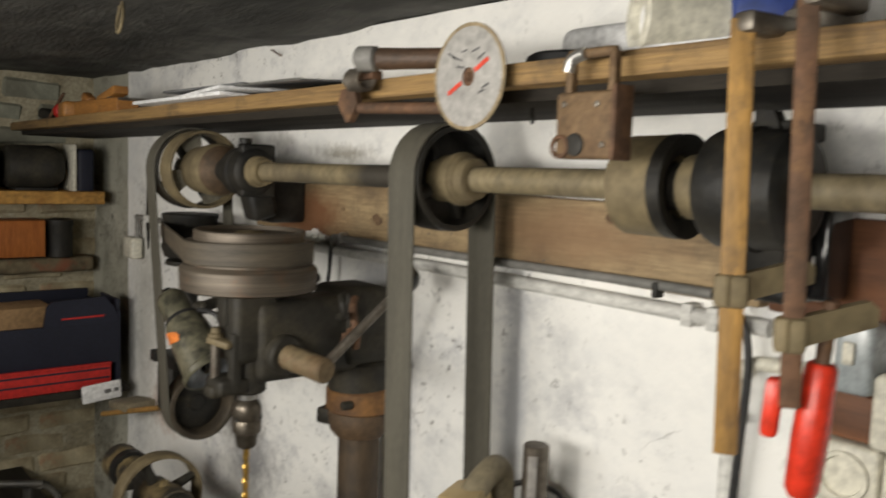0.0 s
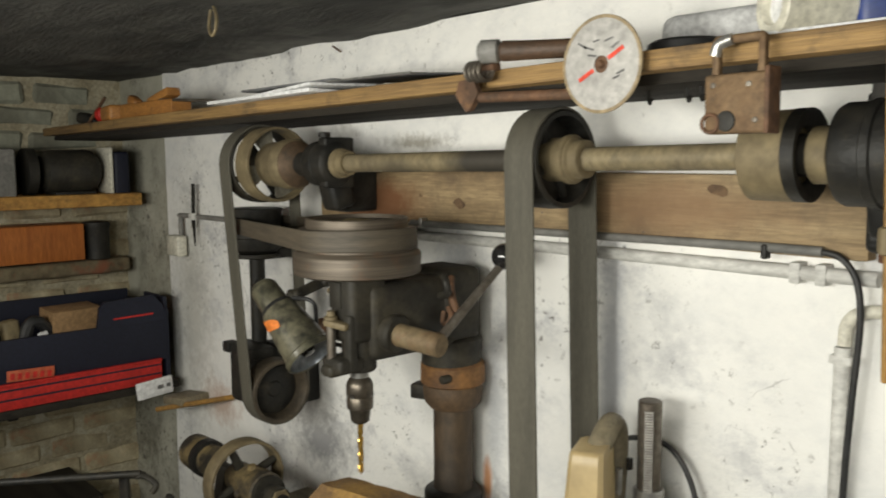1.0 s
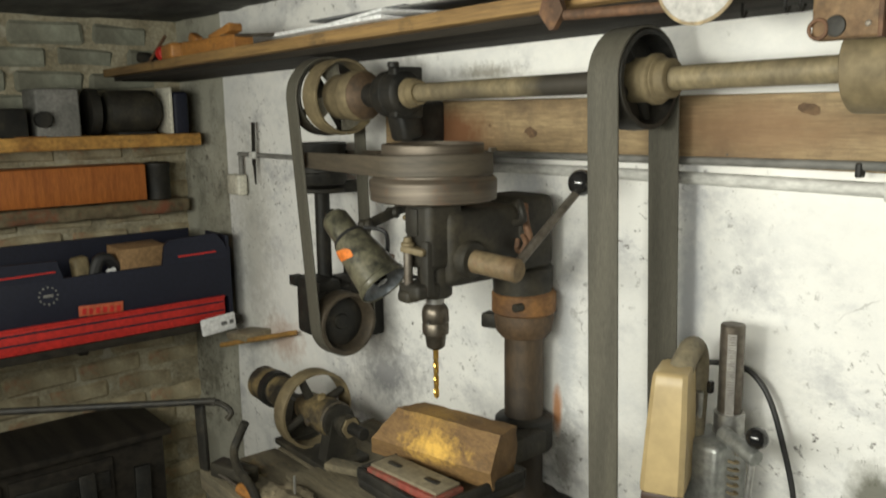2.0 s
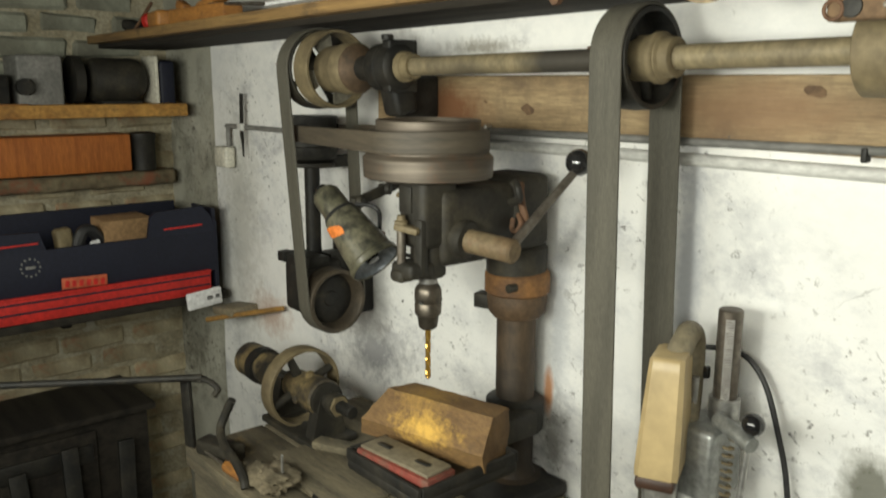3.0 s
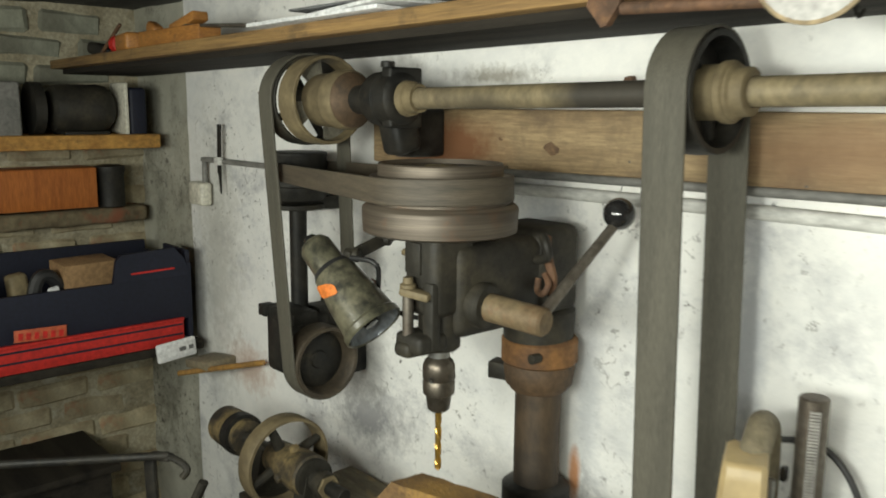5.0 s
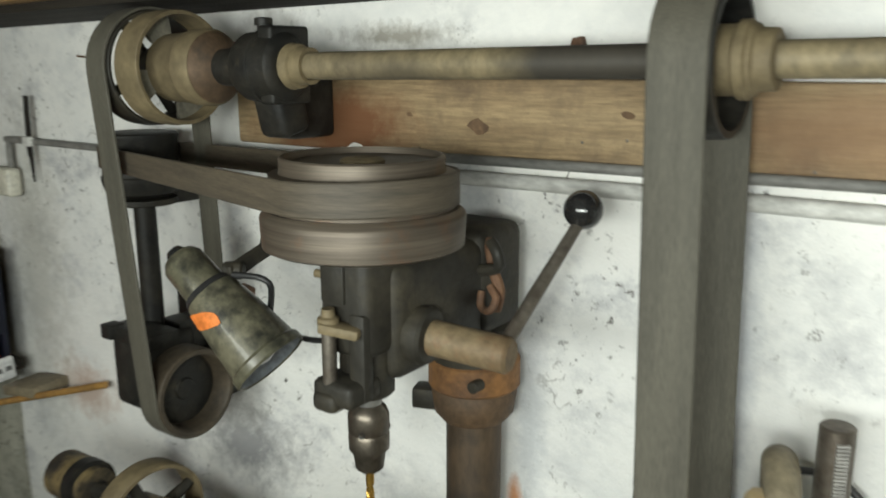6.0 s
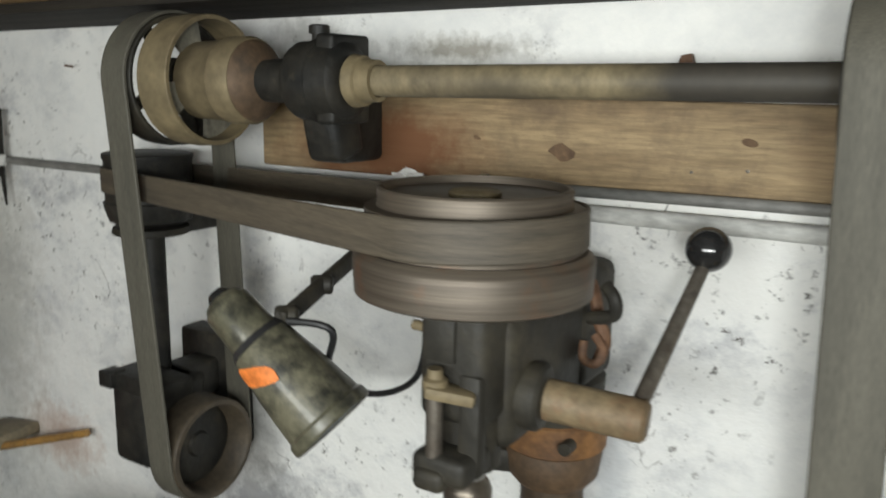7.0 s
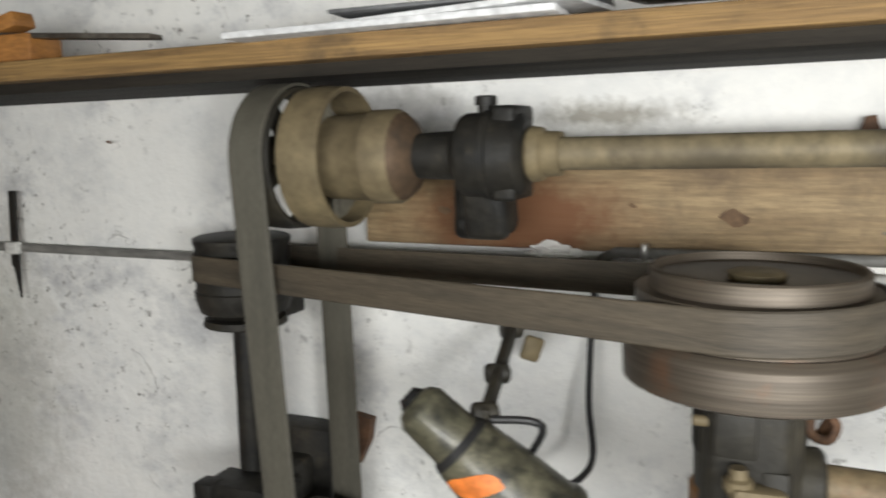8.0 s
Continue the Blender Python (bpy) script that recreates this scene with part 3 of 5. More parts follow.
p2 = spoked_pulley(shaft, -0.448, -0.388, 0.075, 0.034, -0.42, -0.365, BLACK_IRON, DUSTY, 4, wall=0.008, label="dark iron drive pulley")
part("web", lathe(B(), (-0.430, SY, SZ), (1, 0, 0), [(0, 0.03), (0, 0.069), (0.008, 0.069), (0.012, 0.03)], 44), BLACK_IRON, p2)
part("collar", lathe(B(), (-0.384, SY, SZ), (1, 0, 0), [(0, 0.0186), (0, 0.036), (0.002, 0.038), (0.010, 0.038), (0.013, 0.035), (0.014, 0.030), (0.034, 0.029), (0.036, 0.026), (0.036, 0.0186)], 40), DUSTY, p2, "tan collar")

p3 = part("pulley", lathe(B(), (-0.088, SY, SZ), (1, 0, 0), [(0, 0.0186), (0, 0.053), (0.002, 0.056), (0.056, 0.057), (0.058, 0.055), (0.058, 0.048), (0.046, 0.044), (0.046, 0.0186)], 48), DUSTY, shaft, "tan drum pulley with dark rim")
part("rim_ring", lathe(B(), (-0.031, SY, SZ), (1, 0, 0), [(0, 0.054), (0, 0.0575), (0.016, 0.0575), (0.017, 0.053), (0.010, 0.036), (0, 0.036)], 48), BLACK_IRON, p3)
part("collar", lathe(B(), (-0.012, SY, SZ), (1, 0, 0), [(0, 0.0186), (0, 0.033), (0.002, 0.035), (0.024, 0.035), (0.026, 0.032), (0.020, 0.0186)], 36), DUSTY, shaft)
part("collar", lathe(B(), (-0.972, SY, SZ), (1, 0, 0), [(0, 0.0186), (0, 0.028), (0.004, 0.031), (0.016, 0.029), (0.018, 0.025), (0.036, 0.024), (0.036, 0.0186)], 36), DUSTY, shaft, "tan collar beside the bearing")


# the shaft runs slightly out of line with the wall, and rises a little to the east
LINE = Vector((1, 0.026, 0.012)).normalized()


def on_shaft(x):
    return Vector((x, 0.8125 + 0.026 * (x + 0.4), 1.5165 + 0.012 * (x + 0.4)))


shaft.matrix_basis = Matrix.Translation(on_shaft(-0.4)) @ Matrix.Rotation(math.atan(0.026), 4, "Z") @ Matrix.Rotation(-math.atan(0.012), 4, "Y")


def bearing(x, wide, r, label, cup, foot_x):
    """A cast pillow block: round boss, square cheek on one side, a stem down to the foot on the beam."""
    c = on_shaft(x)
    b = thing("shaft_bearing", (x, 0.945, 1.40), label, "bearing", "shaft bearings")
    h = part("housing", lathe(B(), c - LINE * wide / 2, LINE, [(-0.052, 0.0187), (-0.052, 0.026), (-0.006, 0.028), (0, 0.036), (0.004, r - 0.003), (0.010, r), (wide * 0.40, r), (wide * 0.42, r + 0.003),
             (wide * 0.52, r + 0.003), (wide * 0.54, r), (wide - 0.008, r - 0.002), (wide - 0.002, r - 0.008), (wide, r - 0.016), (wide, 0.0187)], 44), BLACK_IRON, b)
    if cup:
        part("cheek", box(B(), (x + wide * 0.22, c.y + 0.010, c.z + 0.002), (wide * 0.34, 2 * r - 0.022, 2 * r + 0.010), bev=0.005, seg=3), BLACK_IRON, b)
    part("stem", box(B(), ((x + foot_x) / 2, c.y + 0.032, c.z - 0.052), (0.056, 0.056, 0.090), (14, 0, 0), bev=0.012, seg=3), BLACK_IRON, b)
    part("foot", box(B(), (foot_x - 0.012, 0.902, 1.449), (0.058, 0.088, 0.092), bev=0.010, seg=3), BLACK_IRON, b)
    for dz in (-0.026, 0.026):
        part("bolt", lathe(B(), (foot_x - 0.026, 0.857, 1.449 + dz), (0, -1, 0), [(0, 0.008), (0.005, 0.008), (0.006, 0.006), (0.006, 0)], 6), BLACK_IRON, b)
    if cup:
        part("oil_cup", lathe(B(), c + Vector((-0.010, 0, r - 0.004)), (0, 0, 1), [(0, 0.009), (0.012, 0.009), (0.012, 0.0125), (0.021, 0.0125), (0.0225, 0.010), (0.0225, 0)], 20), BLACK_IRON, h)
    return b


bearing(-1.012, 0.080, 0.047, "black cast-iron shaft bearing with an oil cup", True, -1.050)
b2 = bearing(0.066, 0.095, 0.061, "black cast-iron shaft bearing on a bracket", False, 0.075)
part("bracket", prism(B(), [(0.035, 0.86, 1.605), (0.055, 0.86, 1.605), (0.082, 0.86, 1.55), (0.090, 0.86, 1.42), (0.04, 0.86, 1.42), (0.035, 0.86, 1.50)], (0, 1, 0), 0.02), BLACK_IRON, b2, "black triangular bracket plate")
part("stay", box(B(), (0.05, 0.905, 1.585), (0.045, 0.08, 0.02), bev=0.004), BLACK_IRON, b2)

# ---- belts ----
single("drive_belt", belt(B(), on_shaft(-0.418), 0.0765, (-0.392, 0.822, 0.30), 0.080, LINE, 0.056, 0.004, 36), BELT, "wide grey fabric drive belt running down from the shaft", "belt", "flat belts")
single("drive_belt", belt(B(), on_shaft(-1.280), 0.0875, (-1.272, 0.812, 0.968), 0.076, (1, 0, 0), 0.046, 0.004, 36), BELT, "grey flat belt looped over two pulleys", "belt", "flat belts")

# ---- countershaft gear with the small pulley ----
gear = thing("countershaft_gear", (-1.38, 0.95, 0.97), "black iron gear bracket with belt wheel and upright shaft", "gear unit")
w = part("wheel", lathe(B(), (-1.300, 0.812, 0.968), (1, 0, 0), [(0, 0), (0, 0.060), (0.004, 0.068), (0.004, 0.075), (0.006, 0.0765), (0.052, 0.0765), (0.054, 0.074), (0.054, 0.068), (0.050, 0.065), (0.016, 0.062), (0.014, 0)], 52), WHEEL, gear, "dark brown deep-dished belt wheel")
part("dish", lathe(B(), (-1.300, 0.812, 0.968), (1, 0, 0), [(0.016, 0.0615), (0.021, 0.052), (0.019, 0.020), (0.023, 0.017), (0.024, 0)], 44), BLACK_IRON, w, "black dish set back inside the wheel")
part("tyre", lathe(B(), (-1.246, 0.812, 0.968), (1, 0, 0), [(-0.002, 0.066), (0.001, 0.068), (0.001, 0.075), (-0.002, 0.0762)], 52), WHEEL, w)
part("axle", rod(B(), (-1.40, 0.812, 0.968), (-1.29, 0.812, 0.968), 0.012), BLACK_IRON, gear)
part("housing", box(B(), (-1.385, 0.83, 0.985), (0.085, 0.12, 0.13), bev=0.014, seg=3), BLACK_IRON, gear)
part("bracket_arm", box(B(), (-1.37, 0.80, 1.052), (0.125, 0.06, 0.028), bev=0.004), BLACK_IRON, gear)
part("wall_plate", box(B(), (-1.38, 0.945, 1.00), (0.12, 0.05, 0.20), bev=0.008), BLACK_IRON, gear)
part("wall_arm", box(B(), (-1.38, 0.91, 1.03), (0.06, 0.10, 0.06), bev=0.008), BLACK_IRON, gear)
part("lug", box(B(), (-1.425, 0.775, 1.055), (0.03, 0.03, 0.026), bev=0.003), BLACK_IRON, gear)
part("upright_shaft", rod(B(), (-1.398, 0.841, 1.02), (-1.398, 0.841, 1.33), 0.019), BLACK_IRON, gear)
part("stay", box(B(), (-1.395, 0.905, 1.285), (0.035, 0.11, 0.03), bev=0.004), BLACK_IRON, gear)
sp = part("small_pulley", lathe(B(), (-1.398, 0.841, 1.285), (0, 0, 1), [(0, 0), (0, 0.030), (0.004, 0.046), (0.012, 0.060), (0.030, 0.066), (0.040, 0.067), (0.042, 0.064), (0.102, 0.064), (0.106, 0.066), (0.112, 0.066), (0.114, 0.062), (0.114, 0)], 44), BLACK_IRON, gear, "dark pulley on the upright shaft")
part("flange", lathe(B(), (-1.398, 0.841, 1.276), (0, 0, 1), [(0, 0), (0, 0.056), (0.002, 0.058), (0.010, 0.056), (0.010, 0)], 36), CAST, sp)
part("hook", prism(B(), [(-1.325, 0.95, 1.10), (-1.295, 0.95, 1.12), (-1.265, 0.95, 1.115), (-1.270, 0.95, 1.08), (-1.290, 0.95, 1.04), (-1.305, 0.95, 1.045), (-1.300, 0.95, 1.085)], (0, 1, 0), 0.016), RUST, gear, "rusty iron hook by the wheel")

CX, CY = -0.728, 0.662
single("cone_belt", belt(B(), (-1.398, 0.841, 1.360), 0.0645, (CX, CY, 1.383), 0.1005, (0, 0, 1), 0.036, 0.004, 44), BELT_EDGE, "worn brown flat belt round the drill's cone pulley", "belt", "flat belts")

# ---- drill press ----
press = thing("drill_press", (-0.741, 0.899, 0.665), "old dark cast-iron column drill press driven by belt", "drill press")
part("column", lathe(B(), (-0.741, 0.899, 0.67), (0, 0, 1), [(0, 0), (0, 0.075), (0.02, 0.072), (0.03, 0.045), (0.05, 0.039), (0.59, 0.039), (0.59, 0)], 44), COLUMN, press, "brown stained column tube")
part("column_foot", box(B(), (-0.741, 0.87, 0.6805), (0.20, 0.17, 0.03), bev=0.008), BLACK_IRON, press)
part("upper_collar", lathe(B(), (-0.741, 0.899, 1.078), (0, 0, 1), [(0, 0.036), (0, 0.059), (0.004, 0.064), (0.040, 0.064), (0.046, 0.058), (0.046, 0.036)], 40), ORANGE_RUST, press, "rusty orange clamp collar")
cl = part("lower_collar", lathe(B(), (-0.741, 0.899, 1.030), (0, 0, 1), [(0, 0.036), (0, 0.046), (0.012, 0.056), (0.040, 0.060), (0.048, 0.056), (0.048, 0.036)], 40), CAP_BROWN, press)
part("lug", box(B(), (-0.795, 0.872, 1.055), (0.05, 0.034, 0.030), (0, 0, 20), bev=0.004), CAST, cl)
part("bolt", rod(B(), (-0.700, 0.832, 1.102), (-0.700, 0.852, 1.102), 0.008), CAST, press)


head = part("head", box(B(), (-0.728, 0.76, 1.235), (0.088, 0.20, 0.135), bev=0.016, seg=3), CAST, press, "dusty black head casting")
part("rear_housing", box(B(), (-0.738, 0.872, 1.245), (0.118, 0.10, 0.140), bev=0.016, seg=3), CAST, head)
part("rear_neck", lathe(B(), (-0.741, 0.895, 1.12), (0, 0, 1), [(0, 0.045), (0, 0.058), (0.05, 0.060), (0.06, 0.05)], 32), CAST, head)
part("spindle_tower", box(B(), (CX, CY, 1.262), (0.072, 0.080, 0.122), bev=0.014, seg=4), CAST, head)
part("quill_housing", lathe(B(), (CX, CY, 1.148), (0, 0, 1), [(0, 0), (0, 0.027), (0.004, 0.031), (0.10, 0.031), (0.11, 0.027)], 36), CAST, head)
part("side_plate", box(B(), (CX - 0.010, CY - 0.036, 1.285), (0.034, 0.016, 0.046), bev=0.003), CAST, head)
part("oiler", rod(B(), (CX - 0.046, CY - 0.03, 1.288), (CX - 0.030, CY - 0.03, 1.288), 0.005), DUSTY, head)
stop = part("depth_stop", box(B(), (CX + 0.008, CY - 0.050, 1.238), (0.046, 0.026, 0.012), (0, 8, 24), bev=0.004), DUSTY, press, "dusty depth stop lever")
part("stop_rod", rod(B(), (CX - 0.006, CY - 0.054, 1.150), (CX - 0.006, CY - 0.054, 1.245), 0.008), OLD_STEEL, stop)
part("thumb_nut", lathe(B(), (CX - 0.006, CY - 0.054, 1.242), (0, 0, 1), [(0, 0), (0, 0.012), (0.008, 0.012), (0.010, 0.008), (0.018, 0.007), (0.018, 0)], 16), DUSTY, stop)
part("stop_lug", box(B(), (CX + 0.002, CY - 0.036, 1.166), (0.058, 0.054, 0.028), bev=0.008, seg=3), CAST, press)
part("stop_foot", box(B(), (CX - 0.006, CY - 0.052, 1.156), (0.034, 0.034, 0.022), bev=0.008, seg=3), CAST, press)
part("front_rib", box(B(), (CX + 0.022, CY - 0.034, 1.205), (0.024, 0.018, 0.10), bev=0.006), CAST, press)
q = part("quill", lathe(B(), (CX, CY, 1.136), (0, 0, 1), [(0, 0), (0, 0.016), (0.014, 0.017), (0.014, 0)], 28), BRIGHT, press)
chuck = part("chuck", lathe(B(), (CX, CY, 1.052), (0, 0, 1), [(0, 0), (0, 0.012), (0.004, 0.0165), (0.026, 0.0195), (0.028, 0.0235), (0.046, 0.0240), (0.049, 0.0225), (0.052, 0.0240), (0.070, 0.0240), (0.078, 0.021), (0.085, 0.014), (0.085, 0)], 40), CHROME, press, "greasy steel drill chuck")
for k in range(3):
    a = 2.1 * k + 0.9
    part("key_hole", lathe(B(), (CX + 0.0235 * math.cos(a), CY + 0.0235 * math.sin(a), 1.105), (math.cos(a), math.sin(a), 0), [(-0.001, 0.004), (0.0012, 0.004), (0.0004, 0.002), (0, 0)], 12), BLACK_IRON, chuck)
bm = B()
rows = []
for k in range(73):
    far = 0.0975 * k / 72
    r = 0.0050 if k < 68 else 0.0050 * (72 - k) / 4 + 0.0003
    turn = 0 if k < 14 else 2 * math.pi * 1.6 * (k - 14) / 58
    depth = 0.38 if k > 14 else 0.0
    rows.append([bm.verts.new((CX + r * (1 - depth * max(0, math.cos(2 * q)) ** 2) * math.cos(q + turn), CY + r * (1 - depth * max(0, math.cos(2 * q)) ** 2) * math.sin(q + turn), 1.054 - far)) for q in (2 * math.pi * n / 20 for n in range(20))])
for a, b in zip(rows, rows[1:]):
    for j in range(20):
        bm.faces.new((a[j], a[(j + 1) % 20], b[(j + 1) % 20], b[j]))
part("drill_bit", bm, GOLD, press, "gold coated twist drill bit")

cone = part("cone_pulley", lathe(B(), (CX, CY, 1.327), (0, 0, 1), [(-0.006, 0.02), (-0.006, 0.104), (-0.003, 0.110), (0.028, 0.1115), (0.031, 0.1105), (0.037, 0.104), (0.037, 0.1005), (0.074, 0.1005), (0.075, 0.090), (0.077, 0.0890), (0.090, 0.0890),
            (0.092, 0.0875), (0.092, 0.084), (0.085, 0.082), (0.081, 0.030), (0.081, 0.02)], 72), CONE, press, "three-step brown steel cone pulley")
part("nut", lathe(B(), (CX, CY, 1.406), (0, 0, 1), [(0, 0.0), (0, 0.022), (0.003, 0.024), (0.008, 0.024), (0.010, 0.020), (0.010, 0)], 24), DUSTY, cone, "dusty pale nut")

hubp = part("feed_hub", rod(B(), (-0.700, 0.700, 1.216), (-0.572, 0.718, 1.208), 0.0205, bev=0.004), FEED, press, "dusty tan feed hub with rust")
part("hub_boss", lathe(B(), (-0.712, 0.698, 1.217), (0.99, 0.14, -0.05), [(0, 0), (0, 0.029), (0.030, 0.0335), (0.040, 0.0335), (0.044, 0.030), (0.046, 0.018)], 32), CAST, press, "dusty hub boss")
lever = part("feed_lever", rod(B(), (-0.585, 0.722, 1.215), (-0.565, 0.860, 1.338), 0.0085, 0.0072), OLD_STEEL, press, "thin steel feed lever")
part("knob", lathe(B(), (-0.5650, 0.8620, 1.3235), (0, 0, 1), [(0, 0)] + [(0.0235 - 0.0235 * math.cos(a), 0.0235 * math.sin(a)) for a in (0.15 * k for k in range(1, 21))] + [(0.047, 0)], 36), BAKELITE, lever, "shiny black ball knob")
part("belt_hook", tube(B(), [(-0.681, 0.84, 1.300), (-0.671, 0.83, 1.285), (-0.666, 0.83, 1.262), (-0.658, 0.83, 1.24), (-0.666, 0.835, 1.215)], 0.007), RUST, press, "rusty bent hook on the head")
part("chain", tube(B(), [(-0.666, 0.82, 1.248), (-0.654, 0.815, 1.235), (-0.660, 0.81, 1.22), (-0.676, 0.815, 1.222), (-0.678, 0.82, 1.24)], 0.005), RUST, press)
part("rear_stub", tube(B(), [(-0.646, 0.79, 1.312), (-0.634, 0.785, 1.30), (-0.636, 0.79, 1.282), (-0.666, 0.80, 1.272)], 0.007), CAST, press)

table = part("table", box(B(), (-0.638, 0.597, 0.847), (0.200, 0.216, 0.026), bev=0.010, seg=3), BLACK_IRON, press, "black drill table with raised rim")
for c, s in (((-0.638, 0.493, 0.864), (0.196, 0.009, 0.020)), ((-0.638, 0.701, 0.864), (0.196, 0.009, 0.020)), ((-0.734, 0.597, 0.864), (0.009, 0.20, 0.020)), ((-0.542, 0.597, 0.864), (0.009, 0.20, 0.020))):
    part("rim", box(B(), c, s, bev=0.003), BLACK_IRON, table)
part("table_arm", box(B(), (-0.70, 0.79, 0.830), (0.07, 0.20, 0.05), bev=0.01), CAST, press)
part("table_collar", lathe(B(), (-0.741, 0.899, 0.795), (0, 0, 1), [(0, 0.038), (0, 0.055), (0.004, 0.058), (0.062, 0.058), (0.066, 0.054), (0.070, 0.038)], 36), BLACK_IRON, press)

# block under the bit, whetstone case
bm = B()
T = Matrix.Translation((-0.664, 0.634, 0.8605)) @ Matrix.Rotation(radians(13), 4, "Z")
section = [(-0.040, 0.0), (0.046, 0.0), (0.048, 0.082), (-0.014, 0.087), (-0.050, 0.034)]
a = [bm.verts.new(T @ Vector((-0.135 + 0.42 * z + 0.25 * y, y, z))) for y, z in section]
b = [bm.verts.new(T @ Vector((0.118 - 0.12 * y, y, z))) for y, z in section]
bm.faces.new(a)
bm.faces.new(b[::-1])
for k in range(5):
    bm.faces.new((a[k], b[k], b[(k + 1) % 5], a[(k + 1) % 5]))
bmesh.ops.recalc_face_normals(bm, faces=bm.faces)
bmesh.ops.subdivide_edges(bm, edges=bm.edges[:], cuts=9, use_grid_fill=True)
for vert in bm.verts:
    vert.co += 0.0022 * Vector((noise.noise(vert.co * 40), noise.noise(vert.co * 40 + Vector((3, 0, 0))), 1.4 * min(0.0, noise.noise(vert.co * 55)) if vert.co.z > 0.87 else 0))
single("wooden_block", bm, BLOCK_WOOD, "chamfered scrap wood block with pale torn face under the drill bit", "wood block")
case = thing("flat_case", (-0.625, 0.530, 0.8605), "flat red case with a dusty grey lid on the drill table", "case")
part("base", box(B(), (-0.628, 0.531, 0.871), (0.170, 0.062, 0.021), (0, 0, 5), bev=0.003), DULL_RED, case, "dull red base")
part("lid", box(B(), (-0.630, 0.533, 0.8845), (0.160, 0.054, 0.006), (0, 0, 5), bev=0.002), TAUPE, case, "dusty grey-brown lid")
for dx in (-0.045, 0.045):
    part("clip", box(B(), (-0.630 + dx, 0.531 + dx * 0.09, 0.8885), (0.030, 0.010, 0.003), (0, 0, 5), bev=0.001), BLACK_IRON, case)

# ---- work lamp on a jointed arm ----
LA, LB = Vector((-1.052, 0.653, 1.266)), Vector((-0.912, 0.683, 1.135))
ax = (LB - LA).normalized()
lamp = thing("work_lamp", (-1.018, 0.95, 1.285), "dusty olive bullet-shaped work lamp with an orange sticker", "lamp")
shade = part("shade", lathe(B(), LA, ax, [(0.066, 0.028), (0.068, 0.034), (0.073, 0.0365), (0.120, 0.0435), (0.178, 0.0490), (0.182, 0.0525), (0.192, 0.053), (0.195, 0.051), (0.190, 0.047), (0.10, 0.036), (0.075, 0.028)], 56), LAMP_PAINT, lamp)
part("cap", lathe(B(), LA, ax, [(0.0, 0), (0.0, 0.014), (0.004, 0.022), (0.014, 0.0285), (0.068, 0.0305), (0.069, 0.02)], 44), LAMP_PAINT, lamp, "dark dusty rear cap")
part("end_button", lathe(B(), LA, ax, [(-0.008, 0), (-0.008, 0.010), (0.001, 0.016), (0.004, 0.016)], 24), BAKELITE, lamp)
part("reflector", lathe(B(), LA, ax, [(0.193, 0.0475), (0.186, 0.045), (0.176, 0.036), (0.170, 0.020), (0.168, 0)], 44), LAMP_INSIDE, lamp, "bright inner reflector")
part("bulb", lathe(B(), LA, ax, [(0.169, 0), (0.170, 0.012), (0.178, 0.016), (0.186, 0.012), (0.189, 0)], 28), BAKELITE, lamp, "dark lamp centre")
bm = B()
d, u, v = frame_of(ax)
to_cam = Vector((0.30, -1, 0.25)).normalized()
base_angle = math.atan2(to_cam.dot(v), to_cam.dot(u))
rows = []
for k in range(9):
    s = k / 8
    t = math.sin(math.pi * (0.08 + 0.9 * s))
    far = 0.080 + 0.040 * s
    r = 0.0374 + (far - 0.073) * 0.149 + 0.0008
    out = []
    for n in range(4):
        a = base_angle + 0.85 - 0.95 * s + (n / 3 - 0.5) * 0.95 * max(0.12, t)
        out.append(bm.verts.new(LA + d * far + r * (math.cos(a) * u + math.sin(a) * v)))
    rows.append(out)
for a, b in zip(rows, rows[1:]):
    for n in range(3):
        bm.faces.new((a[n], a[n + 1], b[n + 1], b[n]))
part("sticker", bm, ORANGE, shade, "torn bright orange sticker")
part("strap", lathe(B(), LA, ax, [(0.062, 0.0305), (0.062, 0.0325), (0.070, 0.0362), (0.072, 0.034)], 44), RUBBER, lamp)
J = LA + ax * 0.066 + Vector((0.020, 0.018, 0.022))
arm = part("arm", box(B(), (J + Vector((-1.022, 0.885, 1.290))) / 2, (0.012, 0.022, (Vector((-1.022, 0.885, 1.290)) - J).length), bev=0.004), CAST, lamp)
dvec = Vector((-1.022, 0.885, 1.290)) - J
me = arm.data
mid = (J + Vector((-1.022, 0.885, 1.290))) / 2
me.transform(Matrix.Translation(mid) @ dvec.to_track_quat("Z", "Y").to_matrix().to_4x4() @ Matrix.Translation(-mid))
part("arm_tail", tube(B(), [(-1.022, 0.885, 1.290), (-1.018, 0.925, 1.290), (-1.018, 0.966, 1.285)], 0.010), CAST, lamp)
for f in (0.06, 0.45, 0.98):
    c = J + dvec * f
    part("joint", lathe(B(), c + Vector((-0.012, -0.008, 0)), (1, 0.7, 0), [(0, 0), (0, 0.010), (0.003, 0.012), (0.024, 0.012), (0.027, 0.009), (0.027, 0)], 20), CAST, lamp)
part("wing_nut", box(B(), (-1.000, 0.895, 1.262), (0.026, 0.010, 0.032), (0, 20, 30), bev=0.005), DUSTY, lamp, "dusty wing nut")
